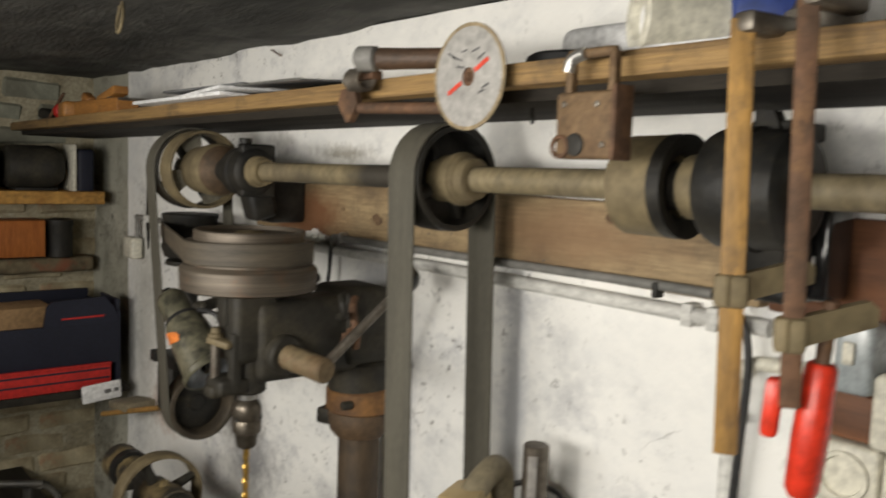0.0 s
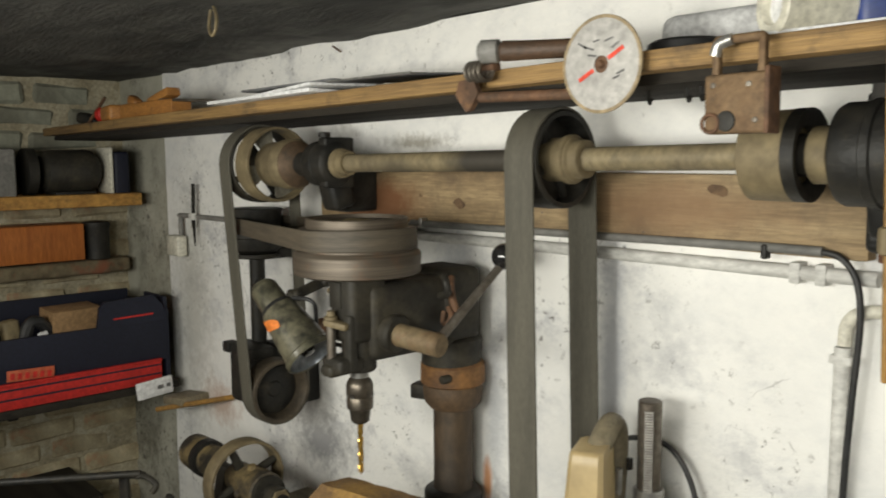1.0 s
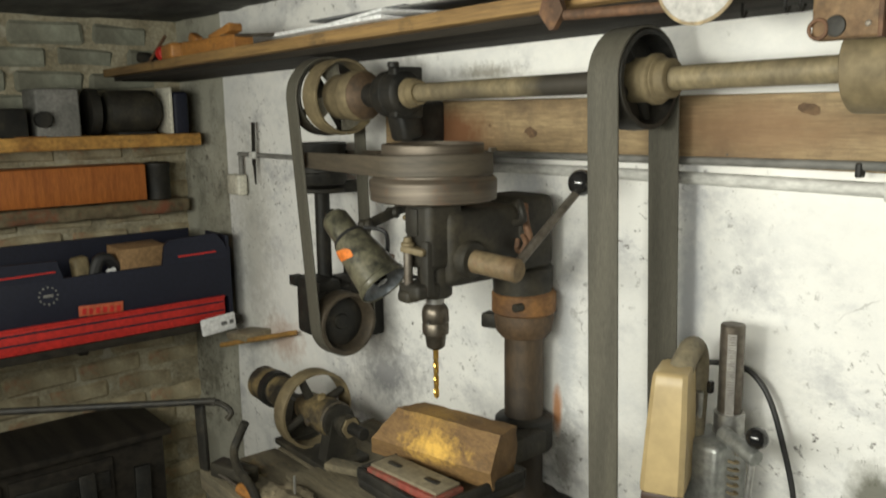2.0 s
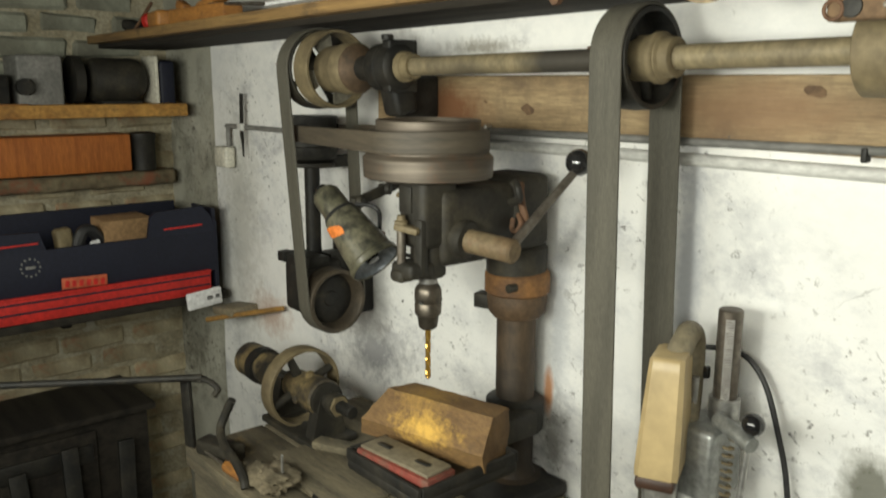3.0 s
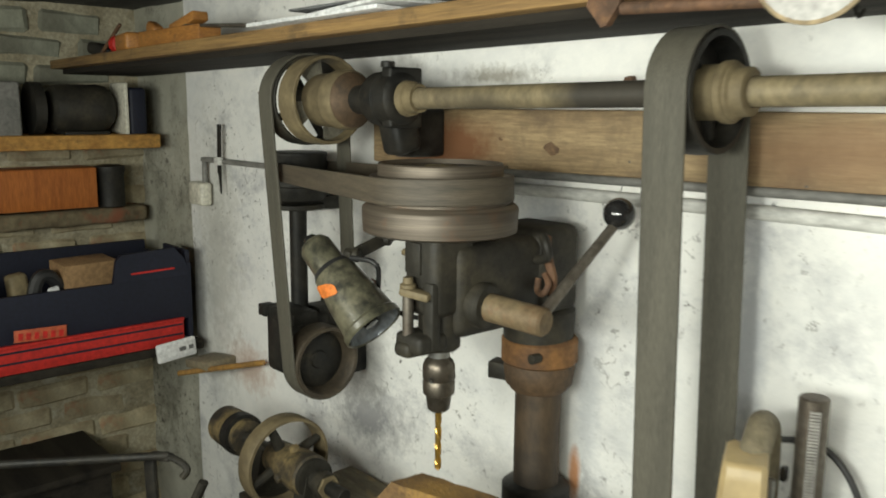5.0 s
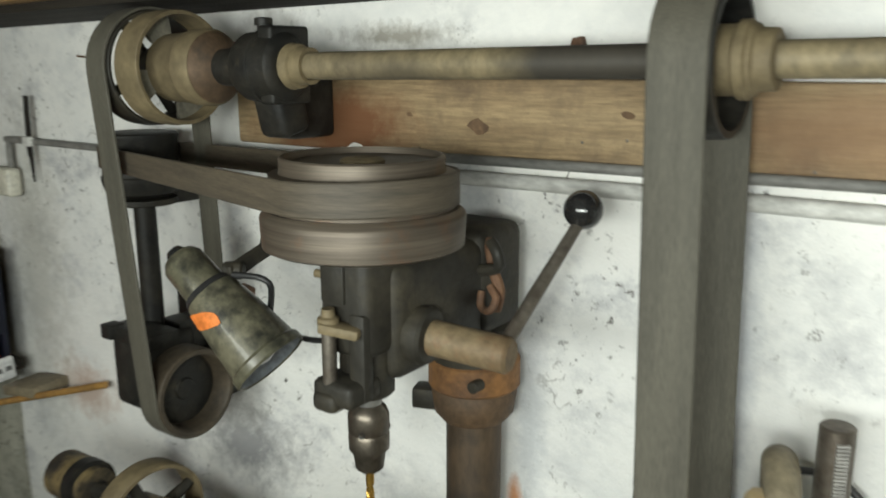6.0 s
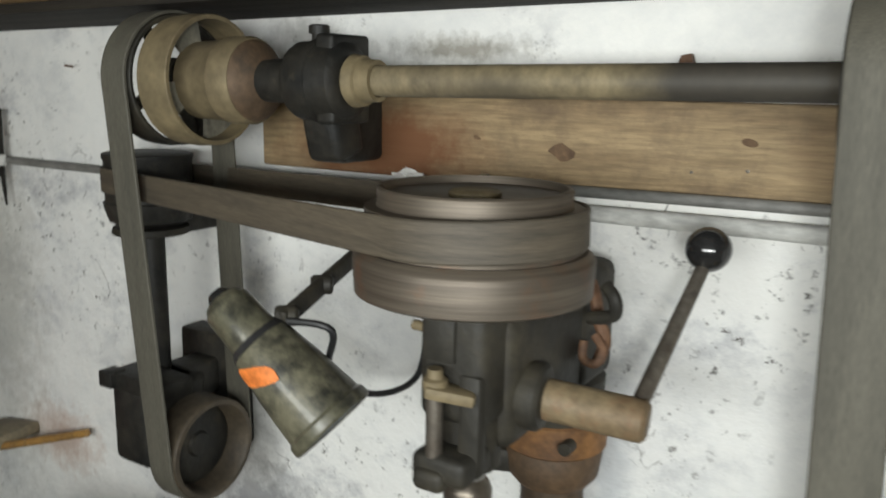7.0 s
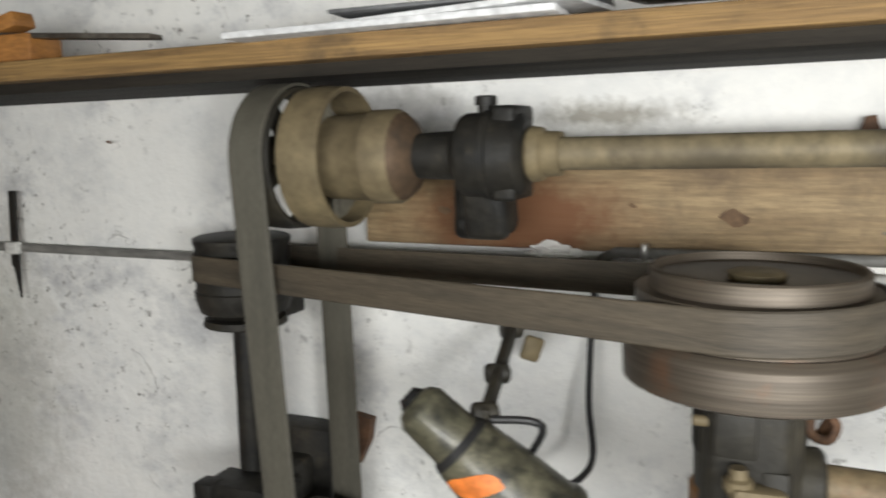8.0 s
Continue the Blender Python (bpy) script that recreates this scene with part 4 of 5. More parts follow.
part("cable", tube(B(), [LA + ax * 0.062 + Vector((0.03, 0.02, 0.02)), LA + ax * 0.11 + Vector((0.045, 0.03, 0.045)), (-0.962, 0.735, 1.165), (-0.935, 0.795, 1.130), (-0.912, 0.850, 1.142), (-0.928, 0.900, 1.200), (-0.935, 0.940, 1.28), (-0.93, 0.944, 1.365)], 0.0042), RUBBER, lamp, "thin black lamp cable")

# ---- long shelf above the shaft ----
before = set(bpy.data.objects)
shelf = thing("wall_shelf", (-0.7, 0.97, 1.61), "long weathered wooden shelf board high on the wall", "shelf")
part("board", box(B(), (-0.70, 0.834, 1.634), (3.76, 0.262, 0.026), bev=0.003), SHELF_WOOD, shelf)
# thin near-black board puts the shade under the shelf into colour
part("underside_shade", box(B(), (-0.70, 0.852, 1.614), (3.74, 0.232, 0.014)), DARK_WOOD, shelf, "near-black sheet for the shaded underside")

# papers and sheets
bm = box(B(), (-1.10, 0.76, 1.651), (0.36, 0.17, 0.007), (0, -0.8, 5), bev=0.001)
single("magazine", bm, PAPER, "white curled magazine lying on the shelf", "magazine")
single("magazine", box(B(), (-1.06, 0.77, 1.661), (0.33, 0.15, 0.006), (1.5, -1.5, -4), bev=0.001), PAPER, "white stack of printed sheets on the shelf", "magazine")
single("folder", box(B(), (-1.02, 0.765, 1.6695), (0.28, 0.14, 0.004), (1, -1.0, 8), bev=0.001), GREY_CARD, "dark grey folder on top of the papers", "folder")
fold = thing("metal_sheet", (-0.73, 0.76, 1.648), "grey metal sheet with bright corner leaning on the shelf", "metal sheet")
part("sheet", box(B(), (-0.73, 0.77, 1.664), (0.28, 0.16, 0.003), (3.0, 2.0, -6), bev=0.0008), GREY_CARD, fold)
part("edge", box(B(), (-0.73, 0.688, 1.6605), (0.28, 0.003, 0.003), (3.0, 2.0, -6)), BRIGHT, fold)

# old plane and bits at the far end
plane = thing("wooden_plane", (-1.85, 0.78, 1.648), "old orange-brown wooden hand plane with an iron blade", "hand plane")
part("body", box(B(), (-1.82, 0.775, 1.670), (0.30, 0.06, 0.042), (0, 0, 4), bev=0.005), TOOL_WOOD, plane)
part("horn", box(B(), (-1.935, 0.767, 1.697), (0.05, 0.03, 0.03), (0, 25, 4), bev=0.01, seg=3), TOOL_WOOD, plane)
part("wedge", box(B(), (-1.76, 0.775, 1.700), (0.12, 0.04, 0.022), (0, -12, 4), bev=0.004), TOOL_WOOD, plane)
part("blade", box(B(), (-1.62, 0.775, 1.683), (0.30, 0.028, 0.007), (0, 4, 2), bev=0.001), OLD_STEEL, plane)
single("mallet", box(B(), (-2.06, 0.76, 1.671), (0.12, 0.07, 0.046), (0, 0, -8), bev=0.01, seg=3), TOOL_WOOD, "orange wooden mallet head on the shelf", "mallet")
single("red_knob", lathe(B(), (-2.16, 0.75, 1.672), (1, 0.1, 0), [(0, 0), (0, 0.016), (0.006, 0.023), (0.03, 0.023), (0.036, 0.014), (0.036, 0)], 24), RED_CARD, "dull red round knob", "knob")
single("iron_bits", box(B(), (-2.28, 0.76, 1.664), (0.09, 0.05, 0.034), (0, 12, 20), bev=0.012, seg=3), BLACK_IRON, "dark lump of scrap iron", "scrap")
single("spike", rod(B(), (-2.24, 0.74, 1.652), (-2.12, 0.75, 1.722), 0.005), RUST, "rusty spike leaning on the clutter", "spike")

# handle tool, latch, disc, padlock on the front edge
tool = thing("hand_tool", (-0.33, 0.70, 1.65), "long tool with dark turned wooden handle and grey rubber cap", "hand tool")
part("cap", lathe(B(), (-0.425, 0.660, 1.668), (0.9, 0.42, -0.02), [(0, 0), (0.001, 0.012), (0.005, 0.0165), (0.030, 0.0165), (0.033, 0.012), (0.033, 0)], 28), GREY_PIPE, tool, "grey rubber cap")
part("handle", lathe(B(), (-0.395, 0.674, 1.667), (0.9, 0.42, -0.02), [(0, 0), (0, 0.011), (0.004, 0.0145), (0.04, 0.0135), (0.16, 0.0125), (0.164, 0.010), (0.164, 0)], 28), HANDLE, tool)
latch = thing("rusty_latch", (-0.458, 0.698, 1.60), "rusty iron latch with pointed plate and coil on the shelf", "latch")
part("plate", prism(B(), [(-0.488, 0.672, 1.612), (-0.480, 0.672, 1.632), (-0.450, 0.672, 1.634), (-0.440, 0.672, 1.612), (-0.458, 0.672, 1.588), (-0.466, 0.672, 1.586)], (0, 1, 0), 0.010), RUST, latch)
part("arm", rod(B(), (-0.443, 0.680, 1.606), (-0.262, 0.700, 1.600), 0.0075), RUST, latch)
for k in range(4):
    c = Vector((-0.454 + 0.009 * k, 0.676, 1.643))
    part("coil", tube(B(), [c + 0.013 * Vector((0.15 * math.cos(a), math.cos(a), math.sin(a))) for a in (0.7 * n for n in range(10))], 0.0034, 8, 3), OLD_STEEL, latch)
part("bracket", box(B(), (-0.443, 0.690, 1.650), (0.05, 0.018, 0.012), bev=0.003), RUST, latch)

DX, DZ = -0.230, 1.634
disc = thing("cutting_disc", (DX, 0.690, DZ), "silver diamond cutting disc hung on a nail", "cutting disc")
part("plate", lathe(B(), (DX, 0.688, DZ), (0, -1, 0), [(0, 0.011), (0, 0.058), (0.0018, 0.058), (0.0018, 0.011), (0, 0.011)], 72), DISC, disc)
part("rim", lathe(B(), (DX, 0.6885, DZ), (0, -1, 0), [(0, 0.0578), (0, 0.0615), (0.0005, 0.0622), (0.0023, 0.0622), (0.0028, 0.0615), (0.0028, 0.0578), (0, 0.0578)], 72), DISC_RIM, disc)
part("bore_plug", lathe(B(), (DX, 0.690, DZ), (0, -1, 0), [(0, 0), (0, 0.0108), (0.0022, 0.0108), (0.003, 0.006), (0.008, 0.003), (0.008, 0)], 28), RUST, disc, "brown nail and bore")
for s in (-1, 1):
    part("red_mark", box(B(), (DX + s * 0.023, 0.6858, DZ + s * 0.0125), (0.026, 0.0006, 0.0055), (0, -28, 0)), PRINT_RED, disc)
for x, z, w, turn in ((-0.030, 0.026, 0.016, 30), (-0.020, 0.022, 0.018, 20), (-0.008, 0.030, 0.010, -10), (0.012, 0.030, 0.014, -15), (0.022, 0.022, 0.012, -30), (-0.014, 0.012, 0.014, 10), (0.030, -0.012, 0.013, -20), (0.024, -0.018, 0.010, -20)):
    part("print_bar", box(B(), (DX + x, 0.6859, DZ + z), (w, 0.0005, 0.0026), (0, turn, 0)), PRINT_GREY, disc)

lock = thing("padlock", (-0.037, 0.690, 1.57), "large rusty brown padlock hung on the shelf edge", "padlock")
body = part("body", box(B(), (-0.036, 0.680, 1.572), (0.074, 0.024, 0.066), bev=0.004, seg=3), LOCK, lock)
part("band", box(B(), (0.001, 0.680, 1.574), (0.006, 0.028, 0.072), bev=0.002), RUST, body)
bm = box(B(), (-0.064, 0.680, 1.620), (0.009, 0.011, 0.050), bev=0.003)
box(bm, (-0.010, 0.680, 1.620), (0.009, 0.011, 0.050), bev=0.003)
box(bm, (-0.037, 0.680, 1.643), (0.060, 0.011, 0.010), bev=0.004, seg=3)
part("shackle", bm, LOCK, lock)
part("shackle_tip", tube(B(), [(-0.065, 0.676, 1.626), (-0.060, 0.676, 1.638), (-0.044, 0.676, 1.643)], 0.0065, 14), BRIGHT, lock, "bright bare end of the shackle")
for x, z in ((-0.062, 1.593), (-0.020, 1.592), (-0.012, 1.553)):
    part("rivet", lathe(B(), (x, 0.668, z), (0, -1, 0), [(-0.001, 0.004), (0.001, 0.003), (0.0015, 0)], 12), OLD_STEEL, body)
part("key_cover", lathe(B(), (-0.046, 0.668, 1.553), (0, -1, 0), [(-0.001, 0.012), (0.002, 0.011), (0.003, 0.006), (0.003, 0)], 18), BLACK_IRON, body)
part("ring", tube(B(), [Vector((-0.064, 0.664, 1.551)) + 0.010 * Vector((math.cos(a), 0.2, math.sin(a))) for a in (0.7 * n for n in range(10))], 0.0022, 8, 3), RUST, lock)
for x in (-0.175, -0.155, -0.235):
    single("wire_hook", tube(B(), [(x, 0.80, 1.607), (x, 0.80, 1.595), (x + 0.006, 0.795, 1.588), (x + 0.012, 0.79, 1.594)], 0.0022, 8), BLACK_IRON, "small black wire hook under the shelf", "hook", "wire hooks")

# things on the shelf above the padlock
roll = thing("paper_roll", (-0.055, 0.86, 1.648), "white plastic tube lying on the shelf", "tube")
part("tube", lathe(B(), (-0.030, 0.735, 1.683), (0.55, 0.83, 0), [(0, 0.022), (0, 0.033), (0.002, 0.035), (0.17, 0.035), (0.17, 0.022), (0.004, 0.021), (0, 0.022)], 36), WHITE_PLASTIC, roll)
part("core", lathe(B(), (-0.024, 0.744, 1.683), (0.55, 0.83, 0), [(0, 0), (0, 0.0215), (0.01, 0.0215)], 24), PAPER, roll)
single("blue_container", box(B(), (0.058, 0.845, 1.687), (0.085, 0.10, 0.078), (0, 0, 30), bev=0.012, seg=3), BLUE, "blue plastic container on the shelf", "container")
single("sheet_stack", box(B(), (0.02, 0.775, 1.651), (0.20, 0.09, 0.006), (0, 0, 3), bev=0.001), PAPER, "white sheet lying on the shelf edge", "paper")
single("rubber_ring", lathe(B(), (-0.175, 0.80, 1.647), (0, 0, 1), [(0, 0.030), (0, 0.048), (0.006, 0.054), (0.016, 0.052), (0.020, 0.045), (0.018, 0.034), (0, 0.030)], 36), RUBBER, "flat dark rubber ring on the shelf", "ring")
single("pale_bag", box(B(), (-0.20, 0.92, 1.685), (0.16, 0.06, 0.075), (0, 0, 4), bev=0.02, seg=3), PAPER, "crumpled white bag against the wall", "bag")
single("jar_lid", lathe(B(), (0.13, 0.80, 1.648), (0, 0, 1), [(0, 0), (0, 0.032), (0.002, 0.034), (0.03, 0.034), (0.034, 0.028), (0.05, 0.02), (0.05, 0)], 30), OLD_STEEL, "dull metal knob-shaped cap on the shelf", "cap")


def clamp(x, y, top, bottom, jaw_z, bar_mat, wide, label):
    c = thing("bar_clamp", (x, y, top), label, "clamp", "clamps on the shelf")
    part("bar", box(B(), (x, y, (top + bottom) / 2), (wide, 0.009, top - bottom), (0, -1.2, 30), bev=0.002), bar_mat, c)
    part("fixed_jaw", box(B(), (x + 0.004, y + 0.024, top - 0.004), (0.022, 0.066, 0.018), (0, 0, -8), bev=0.005), OLD_STEEL, c)
    part("jaw_pad", lathe(B(), (x + 0.006, y + 0.048, top - 0.008), (0, 0, -1), [(-0.01, 0), (-0.01, 0.010), (0.000, 0.012), (0.002, 0.010), (0.002, 0)], 20), OLD_STEEL, c)
    part("sliding_jaw", prism(B(), [(x - 0.006, y - 0.006, jaw_z - 0.014), (x - 0.006, y - 0.006, jaw_z + 0.010), (x + 0.030, y + 0.055, jaw_z + 0.026), (x + 0.034, y + 0.062, jaw_z + 0.020), (x + 0.034, y + 0.062, jaw_z + 0.006)], (0.9, -0.5, 0), 0.010), DUSTY, c)
    part("jaw_collar", box(B(), (x, y, jaw_z - 0.002), (wide + 0.008, 0.018, 0.028), (0, 0, 30), bev=0.004), DUSTY, c)
    return c


clamp(0.131, 0.672, 1.655, 1.290, 1.432, BRASS_WOOD, 0.020, "old bar clamp with a yellowed bar hung on the shelf")
c2 = clamp(0.188, 0.665, 1.668, 1.345, 1.405, RUST, 0.016, "rusty bar clamp with a red handle hung on the shelf")
part("screw", rod(B(), (0.205, 0.695, 1.43), (0.202, 0.692, 1.37), 0.006), RUST, c2)
part("handle", lathe(B(), (0.2025, 0.692, 1.380), (-0.08, -0.02, -1), [(0, 0), (0, 0.010), (0.004, 0.0125), (0.06, 0.0145), (0.105, 0.0135), (0.112, 0.010), (0.114, 0)], 28), RED_GRIP, c2, "bright red wooden handle")
part("strap", box(B(), (0.176, 0.668, 1.342), (0.014, 0.014, 0.050), (0, 4, 20), bev=0.005), RED_GRIP, c2, "red grip end")

# the shelf hangs a little higher at its east end, with all that it carries
RISE = Matrix.Translation((-0.6, 0.83, 1.634)) @ Matrix.Rotation(-0.011, 4, "Y") @ Matrix.Translation((0.6, -0.83, -1.634))
for ob in set(bpy.data.objects) - before:
    if not ob.parent:
        ob.matrix_basis = RISE @ ob.matrix_basis

# ---- pipes, cables and fittings on the wall ----
pipe = thing("wall_conduit", (-1.0, 0.95, 1.345), "painted metal conduit clipped along the wall", "conduit")
part("tube", tube(B(), [(-2.080, 0.955, 1.265), (-2.080, 0.955, 1.325), (-2.072, 0.955, 1.338), (-2.05, 0.955, 1.342), (-1.6, 0.955, 1.344), (-1.2, 0.955, 1.35)], 0.0075, 14), GREY_PIPE, pipe)
part("tube", tube(B(), [(-1.2, 0.955, 1.350), (-0.88, 0.956, 1.355), (-0.45, 0.956, 1.358), (-0.09, 0.956, 1.358), (0.02, 0.956, 1.358)], 0.0105, 14), CONDUIT, pipe, "white painted tube")
for x in (-0.088, -0.052):
    part("clip", box(B(), (x, 0.958, 1.358), (0.016, 0.028, 0.030), bev=0.003), CONDUIT, pipe)
part("cross_nail", box(B(), (-1.972, 0.948, 1.376), (0.017, 0.006, 0.136), (0, 3, 0), bev=0.002), BLACK_IRON, pipe, "black wedge behind the conduit")
part("cross_tip", prism(B(), [(-1.982, 0.946, 1.325), (-1.967, 0.946, 1.325), (-1.969, 0.946, 1.252)], (0, 1, 0), 0.005), BLACK_IRON, pipe)
part("saddle", box(B(), (-1.974, 0.945, 1.343), (0.028, 0.016, 0.022), bev=0.004), CONDUIT, pipe)
upper = thing("grey_conduit", (-0.5, 0.935, 1.386), "thin grey conduit along the foot of the beam", "conduit")
part("tube", tube(B(), [(-0.93, 0.955, 1.350), (-0.925, 0.945, 1.370), (-0.90, 0.936, 1.383), (-0.86, 0.934, 1.384), (-0.45, 0.934, 1.388), (-0.13, 0.934, 1.392), (-0.045, 0.934, 1.392)], 0.0068, 12), GREY_PIPE, upper)
for x, mat in ((-0.868, BRIGHT), (-0.124, BLACK_IRON)):
    part("clip", box(B(), (x, 0.933, 1.386), (0.009, 0.018, 0.021), bev=0.003), mat, upper)
single("black_cable", tube(B(), [(-0.050, 0.934, 1.392), (-0.020, 0.934, 1.385), (0.000, 0.936, 1.355), (0.006, 0.938, 1.30), (0.000, 0.940, 1.20), (-0.006, 0.942, 1.08), (-0.010, 0.944, 0.90), (-0.012, 0.95, 0.6)], 0.0046, 12), RUBBER, "black cable hanging down the wall", "cable")
down = thing("down_pipe", (-0.02, 0.955, 1.0), "white conduit running down the wall with a beige bend", "conduit")
part("tube", tube(B(), [(-0.021, 0.955, 1.262), (-0.021, 0.955, 1.0), (-0.021, 0.955, 0.5)], 0.0105, 14), CONDUIT, down)
part("bend", tube(B(), [(-0.019, 0.955, 1.265), (-0.016, 0.954, 1.295), (0.004, 0.953, 1.313), (0.05, 0.953, 1.318), (0.10, 0.953, 1.322)], 0.009, 14), WHITE_PLASTIC, down, "aged beige bend")
part("clip", box(B(), (-0.021, 0.957, 1.245), (0.030, 0.024, 0.012), bev=0.002), CONDUIT, down)

single("junction_box", box(B(), (-2.094, 0.945, 1.244), (0.085, 0.034, 0.066), bev=0.008, seg=3), WHITE_PLASTIC, "yellowed white junction box on the wall", "junction box")
sw = thing("switch_box", (0.115, 0.945, 1.34), "grey switch box with a clear cover", "switch")
part("cover", box(B(), (0.135, 0.935, 1.352), (0.040, 0.05, 0.078), bev=0.008, seg=3), SWITCH, sw)
part("toggle", box(B(), (0.132, 0.908, 1.357), (0.012, 0.006, 0.024), bev=0.002), WHITE_PLASTIC, sw)
single("wood_pad", box(B(), (0.128, 0.950, 1.284), (0.05, 0.03, 0.050), bev=0.003), OILY_WOOD, "brown wooden pad under the switch", "mounting pad")
brk = thing("breaker", (0.072, 0.935, 1.45), "black switch housing on the beam", "switch housing")
part("case", box(B(), (0.090, 0.915, 1.458), (0.045, 0.055, 0.10), bev=0.006, seg=3), BAKELITE, brk)
part("plate", box(B(), (0.090, 0.886, 1.445), (0.018, 0.004, 0.020), bev=0.001), BRIGHT, brk)


def socket(x, z):
    s = thing("wall_socket", (x, 0.96, z), "aged white round two-pin wall socket", "socket", "sockets by the switch")
    part("plate", box(B(), (x, 0.945, z), (0.070, 0.040, 0.070), bev=0.006, seg=3), WHITE_PLASTIC, s)
    face = part("well", lathe(B(), (x, 0.924, z), (0, -1, 0), [(0, 0.027), (0.004, 0.027), (0.004, 0.022), (-0.004, 0.020), (-0.004, 0)], 32), WHITE_PLASTIC, s)
    for dx in (-0.0095, 0.0095):
        part("hole", lathe(B(), (x + dx, 0.9285, z), (0, -1, 0), [(0, 0.003), (0.001, 0.003), (0.001, 0)], 10), RUBBER, face)
    return s


socket(0.130, 1.222)
socket(0.203, 1.222)
single("white_box", box(B(), (0.192, 0.94, 1.300), (0.075, 0.05, 0.080), bev=0.008, seg=3), WHITE_PLASTIC, "white plastic box beside the switch", "box")

for x, z, a in ((-1.752, 1.526, 8), (-1.20, 1.770, 60), (-1.87, 1.60, 80)):
    single("wall_nail", rod(B(), (x, 0.968, z), (x + 0.028 * math.cos(radians(a)), 0.935, z + 0.010 * math.sin(radians(a))), 0.0022, seg=10), RUST, "rusty nail in the plaster", "nail", "nails in the wall")

# wooden peg on the wall and the tag on the crate shelf
peg = thing("wall_peg", (-1.85, 0.95, 0.80), "wooden block with a long round stick on the wall", "peg")
part("block", box(B(), (-2.000, 0.912, 0.768), (0.11, 0.10, 0.026), (0, -6, 8), bev=0.006), TAUPE, peg, "dusty brown block")
part("stick", rod(B(), (-2.06, 0.842, 0.732), (-1.752, 0.945, 0.818), 0.0078), BRASS_WOOD, peg, "yellow-brown stick")

# iron clip, plaster lump and cobwebbed bracket over the beam
single("wall_clip", prism(B(), [(-0.665, 0.968, 1.515), (-0.585, 0.968, 1.515), (-0.585, 0.968, 1.524), (-0.618, 0.968, 1.527), (-0.624, 0.968, 1.546), (-0.634, 0.968, 1.544), (-0.640, 0.968, 1.526), (-0.665, 0.968, 1.522)], (0, -1, 0), 0.014), RUST, "small rusty iron clip on the plaster above the beam", "clip")
bm = B()
bmesh.ops.create_icosphere(bm, subdivisions=4, radius=1)
for vert in bm.verts:
    n = vert.co.normalized()
    vert.co = Vector((0.034 * n.x, 0.016 * n.y, 0.012 * n.z)) * (1 + 0.5 * noise.noise(n * 2.4) + 0.25 * noise.noise(n * 7)) + Vector((-0.985, 0.945, 1.380))
single("plaster_crumbs", bm, WHITEWASH, "crumbly white plaster lump under the beam", "plaster")

# ---- magnetic drill stand with beige drill ----
stand = thing("drill_stand", (-0.276, 0.885, 0.665), "grey alloy drill stand with a ribbed steel post", "drill stand")
post = part("post", rod(B(), (-0.276, 0.885, 0.67), (-0.276, 0.885, 1.146), 0.0185, bev=0.002, seg=36), OLD_STEEL, stand, "dark steel rack post")
for k in range(34):
    part("tooth", box(B(), (-0.2668, 0.8690, 1.132 - 0.0042 * k), (0.013, 0.006, 0.0022), (0, 0, 30)), DISC, post)
part("carriage_ring", lathe(B(), (-0.276, 0.885, 0.972), (0, 0, 1), [(0, 0.0186), (0, 0.024), (0.032, 0.024), (0.034, 0.022), (0.034, 0.0186)], 32), BRIGHT, stand)
part("carriage", box(B(), (-0.285, 0.855, 0.915), (0.075, 0.09, 0.115), bev=0.010, seg=3), STAND, stand)
part("carriage_ear", box(B(), (-0.318, 0.835, 0.985), (0.022, 0.035, 0.045), (0, 12, 0), bev=0.005), STAND, stand)
part("stop_pin", rod(B(), (-0.306, 0.845, 0.96), (-0.303, 0.845, 1.040), 0.0055), BRIGHT, stand)
hubb = part("pinion", rod(B(), (-0.262, 0.845, 0.985), (-0.192, 0.822, 0.972), 0.0125), STAND, stand)
part("crank", rod(B(), (-0.199, 0.824, 0.97), (-0.205, 0.815, 0.85), 0.005), BRIGHT, hubb)
part("knob", lathe(B(), (-0.195, 0.826, 0.986), (0, 0, 1), [(0, 0)] + [(0.0165 - 0.0165 * math.cos(0.15 * k), 0.0165 * math.sin(0.15 * k)) for k in range(1, 21)] + [(0.033, 0)], 28), BAKELITE, hubb, "black ball knob")
coil = [(-0.247 + 0.010 * math.cos(0.8 * n), 0.850 + 0.010 * math.sin(0.8 * n), 0.955 - 0.0016 * n) for n in range(64)]
part("spring", tube(B(), coil, 0.0022, 6, 2), DUSTY, stand, "rusty coil spring")
part("base", box(B(), (-0.29, 0.84, 0.687), (0.14, 0.17, 0.044), bev=0.008), STAND, stand)

dr = thing("power_drill", (-0.295, 0.76, 0.70), "beige plastic power drill clamped upright in the stand", "power drill")
bm = B()
sec = []
for z, w, d0, d1 in ((0.912, 0.0315, 0.722, 0.835), (0.925, 0.0320, 0.720, 0.838), (1.01, 0.0290, 0.725, 0.832), (1.075, 0.0258, 0.729, 0.822), (1.090, 0.0250, 0.732, 0.815), (1.0935, 0.0235, 0.735, 0.812), (1.095, 0.020, 0.740, 0.806)):
    cx = -0.311 + (z - 0.9) * 0.03
    row = []
    for sx, y in ((-1, d0 + 0.008), (-0.75, d0), (0.75, d0), (1, d0 + 0.008), (1, d1 - 0.01), (0.7, d1), (-0.7, d1), (-1, d1 - 0.01)):
        row.append(bm.verts.new((cx + sx * w, y, z)))
    sec.append(row)
for a, b in zip(sec, sec[1:]):
    for k in range(8):
        bm.faces.new((a[k], a[(k + 1) % 8], b[(k + 1) % 8], b[k]))
bm.faces.new(sec[0][::-1])
